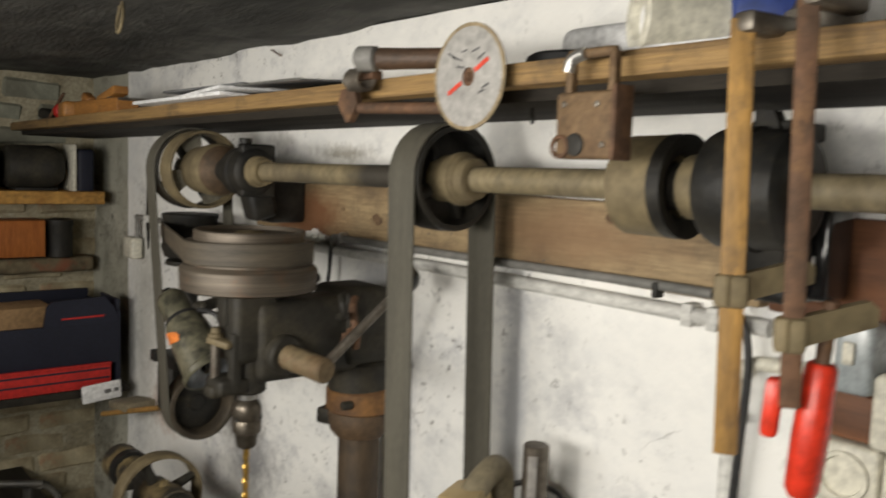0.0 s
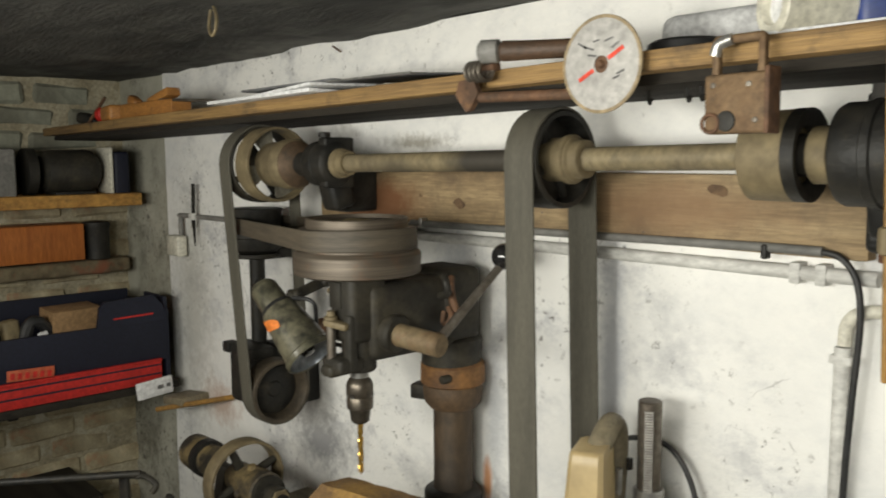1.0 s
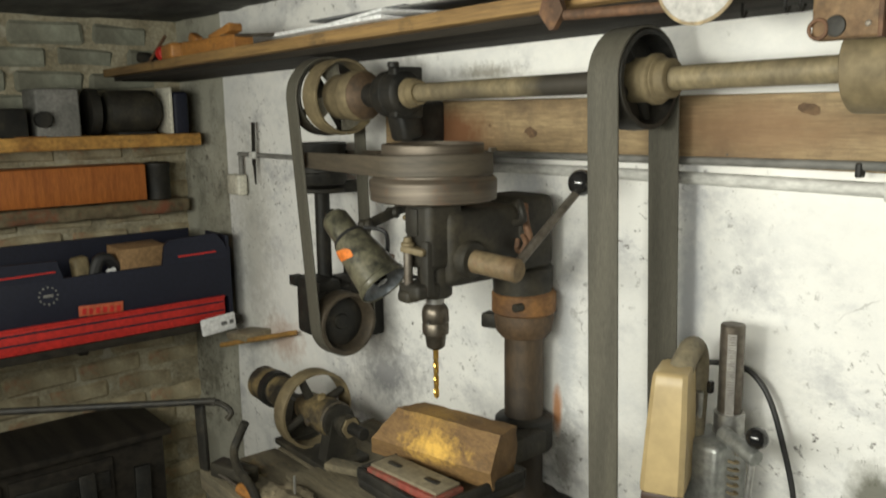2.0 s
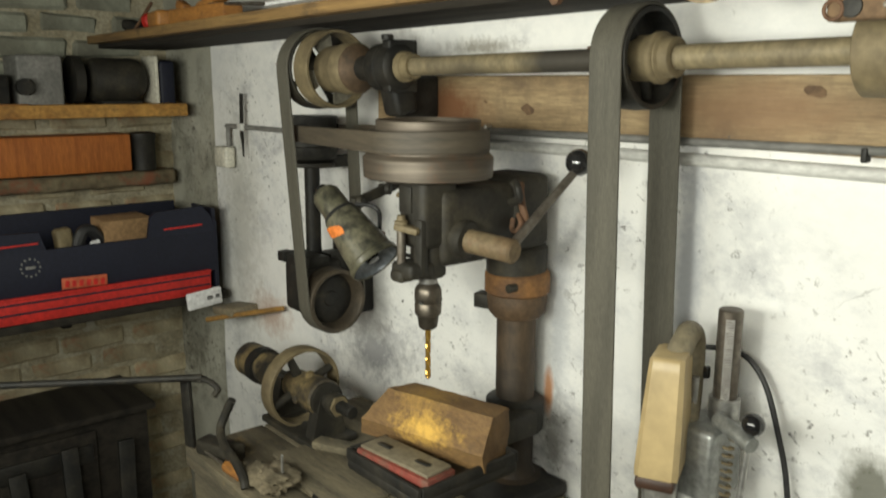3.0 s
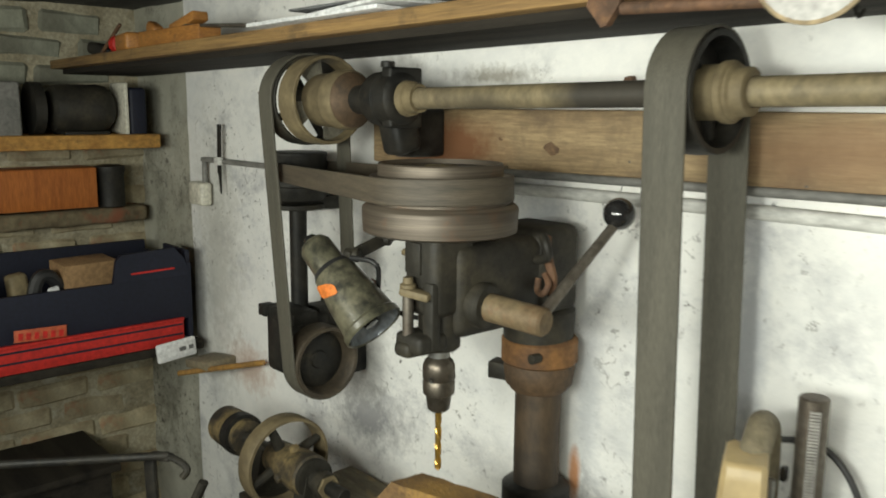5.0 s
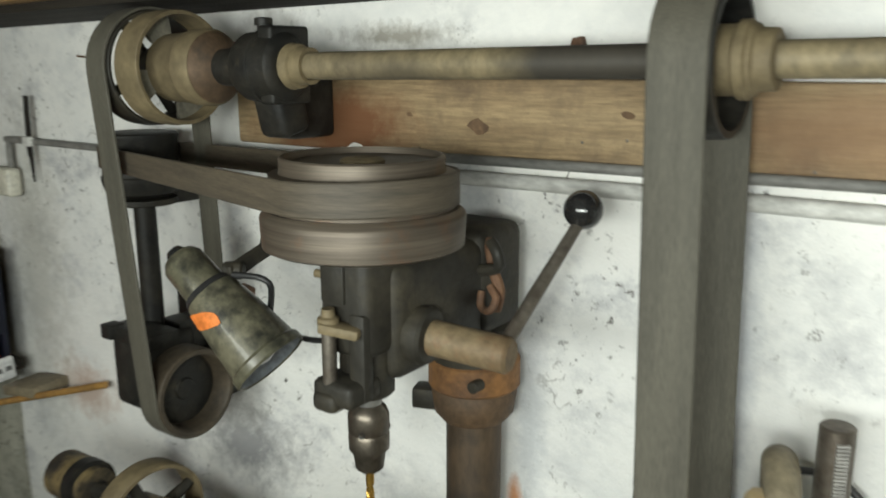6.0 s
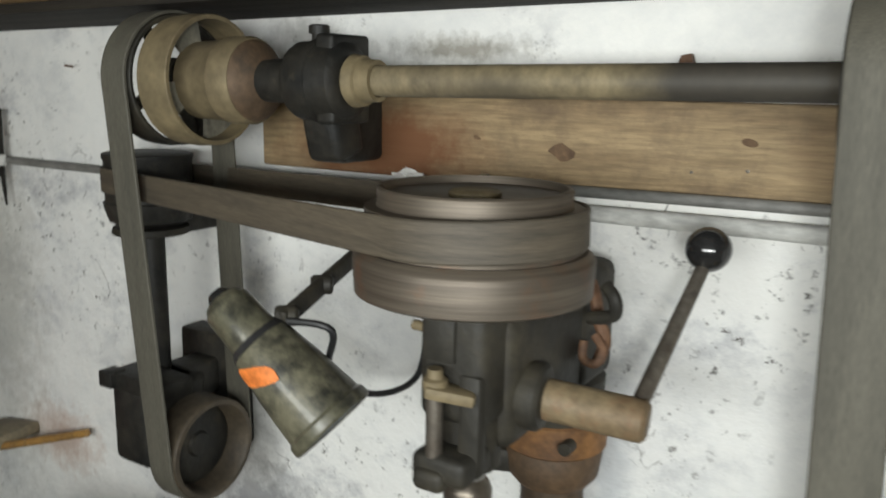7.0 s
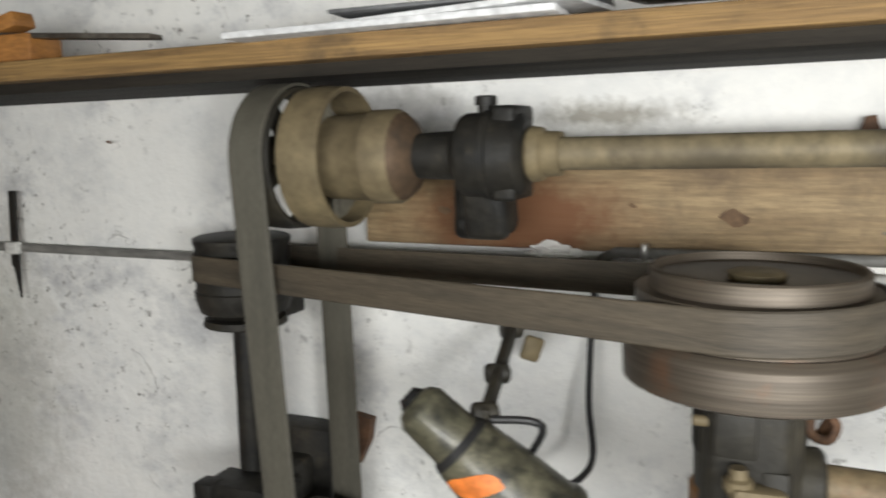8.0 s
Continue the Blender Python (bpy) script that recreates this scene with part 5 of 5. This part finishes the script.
bm.faces.new(sec[-1])
part("housing", bm, BEIGE, dr)
part("band", box(B(), (-0.311, 0.778, 0.905), (0.058, 0.118, 0.020), bev=0.006), BROWN, dr, "dark brown band")
part("gearbox", lathe(B(), (-0.311, 0.778, 0.70), (0, 0, 1), [(0, 0), (0, 0.02), (0.05, 0.024), (0.196, 0.027), (0.196, 0)], 32), BRIGHT, dr)
part("grip", tube(B(), [(-0.300, 0.775, 1.072), (-0.309, 0.812, 1.098), (-0.322, 0.850, 1.105), (-0.326, 0.868, 1.085), (-0.322, 0.862, 1.03), (-0.312, 0.84, 0.97), (-0.305, 0.82, 0.93)], 0.0185, 20), TAUPE, dr, "dusty grip")
part("trigger", box(B(), (-0.296, 0.862, 1.045), (0.008, 0.012, 0.02), bev=0.003), BAKELITE, dr)
part("cable", tube(B(), [(-0.318, 0.868, 1.075), (-0.325, 0.91, 1.068), (-0.30, 0.935, 1.064), (-0.268, 0.938, 1.055), (-0.238, 0.938, 1.02), (-0.212, 0.938, 0.95), (-0.192, 0.94, 0.87), (-0.18, 0.94, 0.75), (-0.19, 0.92, 0.672)], 0.0046, 12), RUBBER, dr, "black power cable")
for ob in dr.children:
    if ob.name.split(".")[0] in ("housing", "band", "gearbox"):
        ob.matrix_basis = Matrix.Translation((-0.31, 0.778, 0)) @ Matrix.Rotation(radians(25), 4, "Z") @ Matrix.Translation((0.31, -0.778, 0))

# ---- bench ----
bench = thing("workbench", (-0.9, 0.75, FLOOR), "heavy dusty wooden workbench along the wall", "workbench")
for k in range(5):
    part("board", box(B(), (-0.64 + 0.006 * (k % 3), 0.505 + 0.0995 * k, 0.640 - 0.0012 * (k % 2)), (1.44, 0.0965, 0.05), (0, 0, 0.2 * (k - 2)), bev=0.005), SAWDUST, bench)
part("apron", box(B(), (-0.64, 0.480, 0.574), (1.38, 0.025, 0.08), bev=0.003), SAWDUST, bench)
for x in (-1.28, 0.0):
    for y in (0.54, 0.90):
        part("leg", box(B(), (x, y, 0.1825), (0.08, 0.08, 0.865), bev=0.004), SAWDUST, bench)

# belt arbor on the bench
arbor = thing("belt_arbor", (-1.22, 0.72, 0.67), "greasy iron arbor with a spoked wheel and a drum", "arbor")
AY, AZ = 0.722, 0.768
part("axle", rod(B(), (-1.52, AY, AZ), (-1.06, AY, AZ), 0.014), BLACK_IRON, arbor)
drum = part("drum", lathe(B(), (-1.545, AY, AZ), (1, 0, 0), [(0, 0), (0, 0.020), (0.006, 0.038), (0.008, 0.044), (0.066, 0.046), (0.068, 0.040), (0.110, 0.038), (0.112, 0)], 40), GREASE, arbor, "greasy brown drum")
part("band", lathe(B(), (-1.476, AY, AZ), (1, 0, 0), [(0, 0.036), (0, 0.0475), (0.026, 0.0475), (0.027, 0.036)], 40), BLACK_IRON, drum)
part("drum_stud", rod(B(), (-1.548, AY - 0.015, AZ + 0.018), (-1.53, AY - 0.015, AZ + 0.018), 0.008), BLACK_IRON, arbor)
aw = part("wheel", lathe(B(), (-1.300, AY, AZ), (1, 0, 0), [(0, 0.086), (0, 0.094), (0.003, 0.096), (0.041, 0.096), (0.044, 0.094), (0.044, 0.088), (0.020, 0.085), (0, 0.086)], 56), DUSTY, arbor, "dusty tan spoked wheel")
for k in range(4):
    a = math.pi / 2 * k + 0.4
    dd = Vector((0, math.cos(a), math.sin(a)))
    part("spoke", lathe(B(), Vector((-1.272, AY, AZ)) + dd * 0.02, dd, [(0, 0.013), (0.067, 0.009)], 10), CAST, aw)
part("hub", lathe(B(), (-1.31, AY, AZ), (1, 0, 0), [(0, 0), (0, 0.034), (0.05, 0.038), (0.10, 0.044), (0.135, 0.044), (0.138, 0.040), (0.138, 0)], 36), GREASE, arbor, "greasy bearing hub with tan dust")
part("nose", lathe(B(), (-1.172, AY, AZ), (1, 0, 0), [(0, 0), (0, 0.040), (0.012, 0.040), (0.014, 0.020), (0.035, 0.020), (0.036, 0.026), (0.056, 0.026), (0.058, 0.014), (0.085, 0.013), (0.085, 0)], 30), CAST, arbor)
part("nut", lathe(B(), (-1.125, AY, AZ), (1, 0, 0), [(0, 0.014), (0, 0.024), (0.016, 0.024), (0.016, 0.014)], 6), DUSTY, arbor)
for k in range(4):
    a = math.pi / 2 * k + 0.15
    part("stud", lathe(B(), Vector((-1.225, AY, AZ)) + 0.040 * Vector((0, math.cos(a), math.sin(a))), (0, math.cos(a), math.sin(a)), [(0, 0.011), (0.010, 0.010), (0.012, 0.007), (0.012, 0)], 8), GREASE, arbor)
for x in (-1.19, -1.365):
    part("pedestal", prism(B(), [(x, AY - 0.045, 0.676), (x, AY + 0.045, 0.676), (x, AY + 0.022, AZ + 0.01), (x, AY - 0.022, AZ + 0.01)], (1, 0, 0), 0.035), CAST, arbor)
part("base", box(B(), (-1.25, AY, 0.6735), (0.24, 0.12, 0.016), bev=0.004), CAST, arbor)
single("loose_board", box(B(), (-1.02, 0.63, 0.670), (0.30, 0.13, 0.010), (0, 0, -8), bev=0.003), SAWDUST, "thin dusty board laid on the bench", "board")
single("file", box(B(), (-0.93, 0.545, 0.6705), (0.20, 0.020, 0.009), (0, 0, -38), bev=0.002), BLACK_IRON, "flat dark steel file on the bench", "file")
single("offcut", box(B(), (-1.10, 0.70, 0.684), (0.10, 0.04, 0.018), (0, 0, 25), bev=0.004), SAWDUST, "dusty offcut lying on the board", "offcut")

# clutter at the west end of the bench, drawn to a larger scale and set down on the bench top
before = set(bpy.data.objects)
holder = thing("iron_holder", (-1.585, 0.565, 0.55), "bent flat-iron holder with a long bar laid across it", "holder")
part("upright", box(B(), (-1.583, 0.566, 0.645), (0.034, 0.012, 0.19), (0, -2, 15), bev=0.003), BLACK_IRON, holder)
part("fork", box(B(), (-1.563, 0.580, 0.738), (0.055, 0.030, 0.012), (0, 0, 35), bev=0.004), BLACK_IRON, holder)
part("claw", tube(B(), [(-1.55, 0.585, 0.742), (-1.515, 0.60, 0.738), (-1.495, 0.61, 0.722), (-1.50, 0.60, 0.705)], 0.008), CAST, holder)
part("bar", rod(B(), (-1.93, -0.05, 0.752), (-1.54, 0.590, 0.745), 0.009), BLACK_IRON, holder)
single("bent_iron", tube(B(), [(-1.46, 0.63, 0.70), (-1.475, 0.615, 0.655), (-1.47, 0.60, 0.625), (-1.42, 0.585, 0.605), (-1.34, 0.575, 0.595), (-1.28, 0.565, 0.575), (-1.265, 0.56, 0.5605)], 0.011), CAST, "bent dark iron hook on the bench", "iron hook")
sd = thing("screwdriver", (-1.38, 0.585, 0.55), "yellow-handled screwdriver lying on the bench", "screwdriver")
part("handle", lathe(B(), (-1.395, 0.575, 0.565), (0.9, 0.05, -0.02), [(0, 0), (0, 0.010), (0.004, 0.014), (0.07, 0.014), (0.076, 0.009), (0.08, 0)], 8), TOOL_WOOD, sd, "yellow handle")
part("blade", rod(B(), (-1.50, 0.57, 0.566), (-1.395, 0.575, 0.565), 0.004), OLD_STEEL, sd)
single("iron_block", box(B(), (-1.475, 0.60, 0.572), (0.13, 0.05, 0.04), (0, 0, 18), bev=0.008), CAST, "dark iron block on the bench", "iron block")


bm = B()
bmesh.ops.create_icosphere(bm, subdivisions=4, radius=1)
for vert in bm.verts:
    n = vert.co.normalized()
    vert.co = Vector((0.075 * n.x, 0.050 * n.y, 0.020 * n.z)) * (1 + 0.55 * noise.noise(n * 1.7) + 0.22 * noise.noise(n * 5)) + Vector((-1.25, 0.625, 0.572))
single("cloth_lump", bm, SPONGE, "crumpled dirty rag on the bench", "rag")
single("screw", rod(B(), (-1.235, 0.640, 0.575), (-1.233, 0.640, 0.632), 0.0035, seg=12), BRIGHT, "bright steel screw standing in the rag", "screw")
SMALLER = Matrix.Translation((0.353, -0.227, 1.48)) @ Matrix.Scale(0.876, 4) @ Matrix.Translation((-0.353, 0.227, -1.48))
for ob in set(bpy.data.objects) - before:
    if not ob.parent:
        ob.matrix_basis = SMALLER @ ob.matrix_basis
single("oil_tin", box(B(), (-0.62, 0.60, 0.721), (0.06, 0.07, 0.11), bev=0.006), GREENISH, "pale green tin under the drill table", "tin")

# ---- west wall: shelf with a grinder, veneer box, crate ----
ws = thing("plank_shelf", (-2.45, 0.3, 1.35), "thick yellow wooden plank shelf on the brick wall", "shelf")
part("plank", box(B(), (-2.465, 0.165, 1.386), (0.27, 1.54, 0.042), bev=0.005), PLANK_WOOD, ws)
gr = thing("bench_grinder", (-2.44, 0.74, 1.393), "dark grey bench grinder motor on the plank shelf", "grinder")
part("motor", lathe(B(), (-2.43, 0.645, 1.482), (0, 1, 0), [(0, 0), (0, 0.05), (0.012, 0.066), (0.03, 0.070), (0.12, 0.070), (0.135, 0.072), (0.16, 0.066), (0.18, 0.045), (0.18, 0)], 36), CAST, gr)
part("foot", box(B(), (-2.43, 0.735, 1.404), (0.12, 0.13, 0.024), bev=0.004), BLACK_IRON, gr)
part("wheel", lathe(B(), (-2.43, 0.592, 1.482), (0, 1, 0), [(0, 0), (0, 0.075), (0.03, 0.075), (0.03, 0)], 36), BLACK_IRON, gr)
part("side_plate", box(B(), (-2.42, 0.848, 1.480), (0.12, 0.012, 0.16), bev=0.004), WHITE_PLASTIC, gr, "pale side plate")
part("cover", box(B(), (-2.43, 0.885, 1.470), (0.13, 0.055, 0.152), bev=0.012, seg=3), NAVY, gr, "dark end cover")
mb = thing("grey_motor_box", (-2.43, 0.47, 1.393), "grey metal control box on the plank shelf", "box")
part("case", box(B(), (-2.44, 0.490, 1.475), (0.16, 0.13, 0.160), bev=0.008, seg=3), GREY_PIPE, mb)
part("knob", rod(B(), (-2.36, 0.44, 1.46), (-2.33, 0.44, 1.46), 0.025), BLACK_IRON, mb)
single("black_case", box(B(), (-2.44, 0.28, 1.445), (0.18, 0.24, 0.10), bev=0.01), BLACK_IRON, "black tool case on the plank shelf", "case")
single("brass_box", box(B(), (-2.355, 0.40, 1.402), (0.04, 0.09, 0.016), bev=0.003), TOOL_WOOD, "small yellow rule lying on the plank", "rule")
vb = thing("veneer_box", (-2.50, 0.30, 1.18), "orange veneered wooden box under the plank shelf", "box")
part("front", box(B(), (-2.465, 0.27, 1.242), (0.016, 1.02, 0.122), bev=0.002), VENEER, vb)
part("top", box(B(), (-2.53, 0.27, 1.298), (0.12, 1.02, 0.012), bev=0.002), VENEER, vb)
part("bottom", box(B(), (-2.53, 0.27, 1.186), (0.12, 1.02, 0.012), bev=0.002), VENEER, vb)
single("dark_jar", lathe(B(), (-2.50, 0.835, 1.175), (0, 0, 1), [(0, 0), (0, 0.040), (0.004, 0.043), (0.105, 0.043), (0.115, 0.047), (0.128, 0.046), (0.132, 0.03), (0.132, 0)], 32), BLACK_IRON, "dark dusty jar beside the veneered box", "jar")
bm = box(B(), (-2.545, 0.2, 1.148), (0.11, 1.5, 0.05), bev=0.012, seg=2)
bmesh.ops.subdivide_edges(bm, edges=[e for e in bm.edges if e.calc_length() > 0.5], cuts=60)
for vert in bm.verts:
    vert.co += Vector((0.012 * noise.noise(vert.co * 11), 0, min(0.0, 0.014 * noise.noise(vert.co * 9 + Vector((4, 0, 0)))) - 0.001))
tagged(linked("brick_ledge", bm, LEDGE, 60), "rough crumbling ledge along the brick wall", "ledge", kind="structure")

cs = thing("crate_shelf", (-2.35, 0.3, 0.78), "dark board shelf carrying the crate", "shelf")
part("board", box(B(), (-2.345, 0.18, 0.793), (0.49, 1.52, 0.026), bev=0.003), DARK_WOOD, cs)
for y in (-0.4, 0.5):
    part("bracket", box(B(), (-2.47, y, 0.74), (0.24, 0.03, 0.08), bev=0.004), DARK_WOOD, cs)
tag = thing("shelf_tag", (-2.085, 0.862, 0.79), "white plastic tag with a dark mark on the shelf edge", "tag")
part("plate", box(B(), (-2.080, 0.846, 0.797), (0.014, 0.118, 0.056), (5, 0, 0), bev=0.006, seg=3), PAPER, tag)
for dy, w in ((0.000, 0.020), (0.026, 0.014)):
    part("mark", box(B(), (-2.0725, 0.862 + dy, 0.799 + 0.1 * dy), (0.001, w, 0.012), (6, 0, 0)), PRINT_GREY, tag)

crate = thing("crate", (-2.27, 0.4, 0.807), "navy blue crate with red stripes, open and half full", "crate")
F = -2.100
front = part("front", box(B(), (F - 0.008, 0.26, 0.945), (0.014, 1.30, 0.130), bev=0.002), NAVY, crate)
part("red_base", box(B(), (F - 0.006, 0.245, 0.8435), (0.020, 1.27, 0.071), bev=0.004), RED_CARD, crate, "red lower band")
for z in (0.866, 0.838):
    part("groove", box(B(), (F + 0.0042, 0.245, z), (0.0022, 1.26, 0.0055)), NAVY, crate)
part("lip", box(B(), (F - 0.003, 0.245, 0.8815), (0.024, 1.27, 0.008), bev=0.002), RED_CARD, crate)
part("ear", prism(B(), [(F - 0.014, 0.685, 1.008), (F - 0.014, 0.905, 1.008), (F - 0.014, 0.890, 1.060), (F - 0.014, 0.862, 1.092), (F - 0.014, 0.71, 1.086), (F - 0.014, 0.695, 1.07)], (1, 0, 0), 0.013), NAVY, crate, "raised corner wing")
part("ear", prism(B(), [(F - 0.014, -0.38, 1.008), (F - 0.014, 0.395, 1.008), (F - 0.014, 0.380, 1.062), (F - 0.014, -0.38, 1.078)], (1, 0, 0), 0.013), NAVY, crate, "raised corner wing")
for y0, y1, z in ((0.735, 0.86, 1.032), (0.20, 0.375, 1.030)):
    part("stripe", box(B(), (F + 0.0003, (y0 + y1) / 2, z), (0.0022, y1 - y0, 0.005), (1.2, 0, 0)), RED_CARD, crate)
part("end", box(B(), (-2.27, 0.905, 0.925), (0.33, 0.014, 0.235), bev=0.002), NAVY, crate)
part("end_wing", box(B(), (-2.19, 0.905, 1.055), (0.16, 0.013, 0.05), bev=0.003), NAVY, crate)
part("back", box(B(), (-2.44, 0.26, 0.945), (0.014, 1.30, 0.25), bev=0.002), NAVY, crate)
part("floor", box(B(), (-2.27, 0.26, 0.814), (0.33, 1.29, 0.012)), NAVY, crate)
part("print_field", box(B(), (F + 0.0052, 0.490, 0.905), (0.003, 0.128, 0.032), (-2, 0, 0), bev=0.001), PRINT_ORANGE, crate)
for k, y in enumerate((0.441, 0.460, 0.480, 0.500, 0.520, 0.540)):
    part("print_bar", box(B(), (F + 0.0072, y, 0.9052 - 0.0012 * k), (0.001, 0.011, 0.018), (-6, 0, 0)), RED_CARD, crate)
for k in range(12):
    a = 2 * math.pi * k / 12
    part("print_dot", box(B(), (F + 0.0002, 0.350 + 0.025 * math.cos(a), 0.965 + 0.025 * math.sin(a)), (0.002, 0.005, 0.005)), GREY_PIPE, crate)
part("print_bar", box(B(), (F + 0.0002, 0.350, 0.965), (0.002, 0.026, 0.008)), GREY_PIPE, crate)
single("carton", box(B(), (-2.20, 0.64, 0.945), (0.10, 0.15, 0.25), (0, 4, 6), bev=0.003), CARDBOARD, "brown cardboard carton standing in the crate", "carton")
single("black_tool", tube(B(), [(-2.16, 0.46, 0.83), (-2.15, 0.50, 1.02), (-2.15, 0.53, 1.045), (-2.16, 0.56, 1.02), (-2.17, 0.60, 0.99), (-2.18, 0.62, 0.96)], 0.018), RUBBER, "black tool sticking out of the crate", "tool")
single("pale_tool", box(B(), (-2.17, 0.47, 0.935), (0.04, 0.05, 0.245), (6, 0, 10), bev=0.012, seg=3), DUSTY, "dusty pale tool standing in the crate", "tool")
single("white_tool", box(B(), (-2.14, 0.56, 0.915), (0.015, 0.03, 0.205), (12, 0, 10), bev=0.006), PAPER, "small white part in the crate", "part")

# cupboard and bars are added to fill the dark, featureless space below the crate
cab = thing("added_cupboard", (-2.4, 0.1, FLOOR), "added dark wooden cupboard filling the dark space by the brick wall", "cupboard")
part("body", box(B(), (-2.43, 0.05, 0.075), (0.30, 1.32, 0.65), bev=0.004), DARK_WOOD, cab)
part("top", box(B(), (-2.42, 0.05, 0.412), (0.34, 1.36, 0.024), bev=0.004), DARK_WOOD, cab)
for y in (-0.28, 0.05, 0.38):
    dpart = part("door", box(B(), (-2.272, y, 0.08), (0.018, 0.31, 0.58), bev=0.004), DARK_WOOD, cab)
    part("batten", box(B(), (-2.258, y, 0.30), (0.012, 0.28, 0.06), bev=0.003), BLACK_IRON, dpart)
bundle = thing("iron_pieces", (-2.2, 0.55, FLOOR), "added dark iron bars leaning on the cupboard", "iron bars")
for k, (y, h) in enumerate(((0.30, 0.56), (0.44, 0.60), (0.60, 0.58))):
    part("bar", box(B(), (-2.20, y, FLOOR + h / 2), (0.02, 0.05, h), (3 - 3 * k, -6, 0), bev=0.003), BLACK_IRON, bundle)

string = tube(B(), [(-1.02, 0.55, 1.795), (-1.02, 0.545, 1.765), (-1.0, 0.54, 1.745), (-0.985, 0.54, 1.755), (-0.99, 0.545, 1.78), (-1.01, 0.55, 1.80)], 0.003, 8)
single("string_loop", string, DUSTY, "pale string loop hanging from the ceiling", "string")

# ---- bricks of the west wall ----
def brick_of(mat, seed):
    me = bpy.data.meshes.new("brick")
    bm = box(B(), (0, 0, 0), (0.03, 0.225, 0.068), bev=0.010, seg=1)
    bmesh.ops.subdivide_edges(bm, edges=[e for e in bm.edges if e.calc_length() > 0.1], cuts=2)
    for vert in bm.verts:
        q = vert.co * 28 + Vector((seed, 0, 0))
        vert.co += 0.007 * Vector((noise.noise(q), noise.noise(q + Vector((5, 0, 0))), noise.noise(q + Vector((0, 7, 0)))))
    bm.to_mesh(me)
    bm.free()
    me.materials.append(mat)
    return me


low_bricks = [brick_of(BRICK, 3 * k) for k in range(4)]
high_bricks = [brick_of(WASHED_BRICK, 20 + 3 * k) for k in range(4)]
for course in range(26):
    z = FLOOR + 0.04 + 0.078 * course
    for k in range(6):
        y = -0.30 + 0.238 * k + (0.119 if course % 2 else 0)
        if y > 0.93:
            continue
        ob = new("brick", (high_bricks if z > 1.36 else low_bricks)[(course * 3 + k) % 4])
        ob.parent = wall_west
        ob.matrix_basis = pose(LEFT - 0.008 + 0.008 * random.random(), y + 0.006 * random.random(), z + 0.005 * random.random(), random.uniform(-2.5, 2.5), random.uniform(-3, 3), random.uniform(-2, 2)) @ Matrix.Diagonal((1, random.uniform(0.8, 1.05), random.uniform(0.85, 1.1), 1))
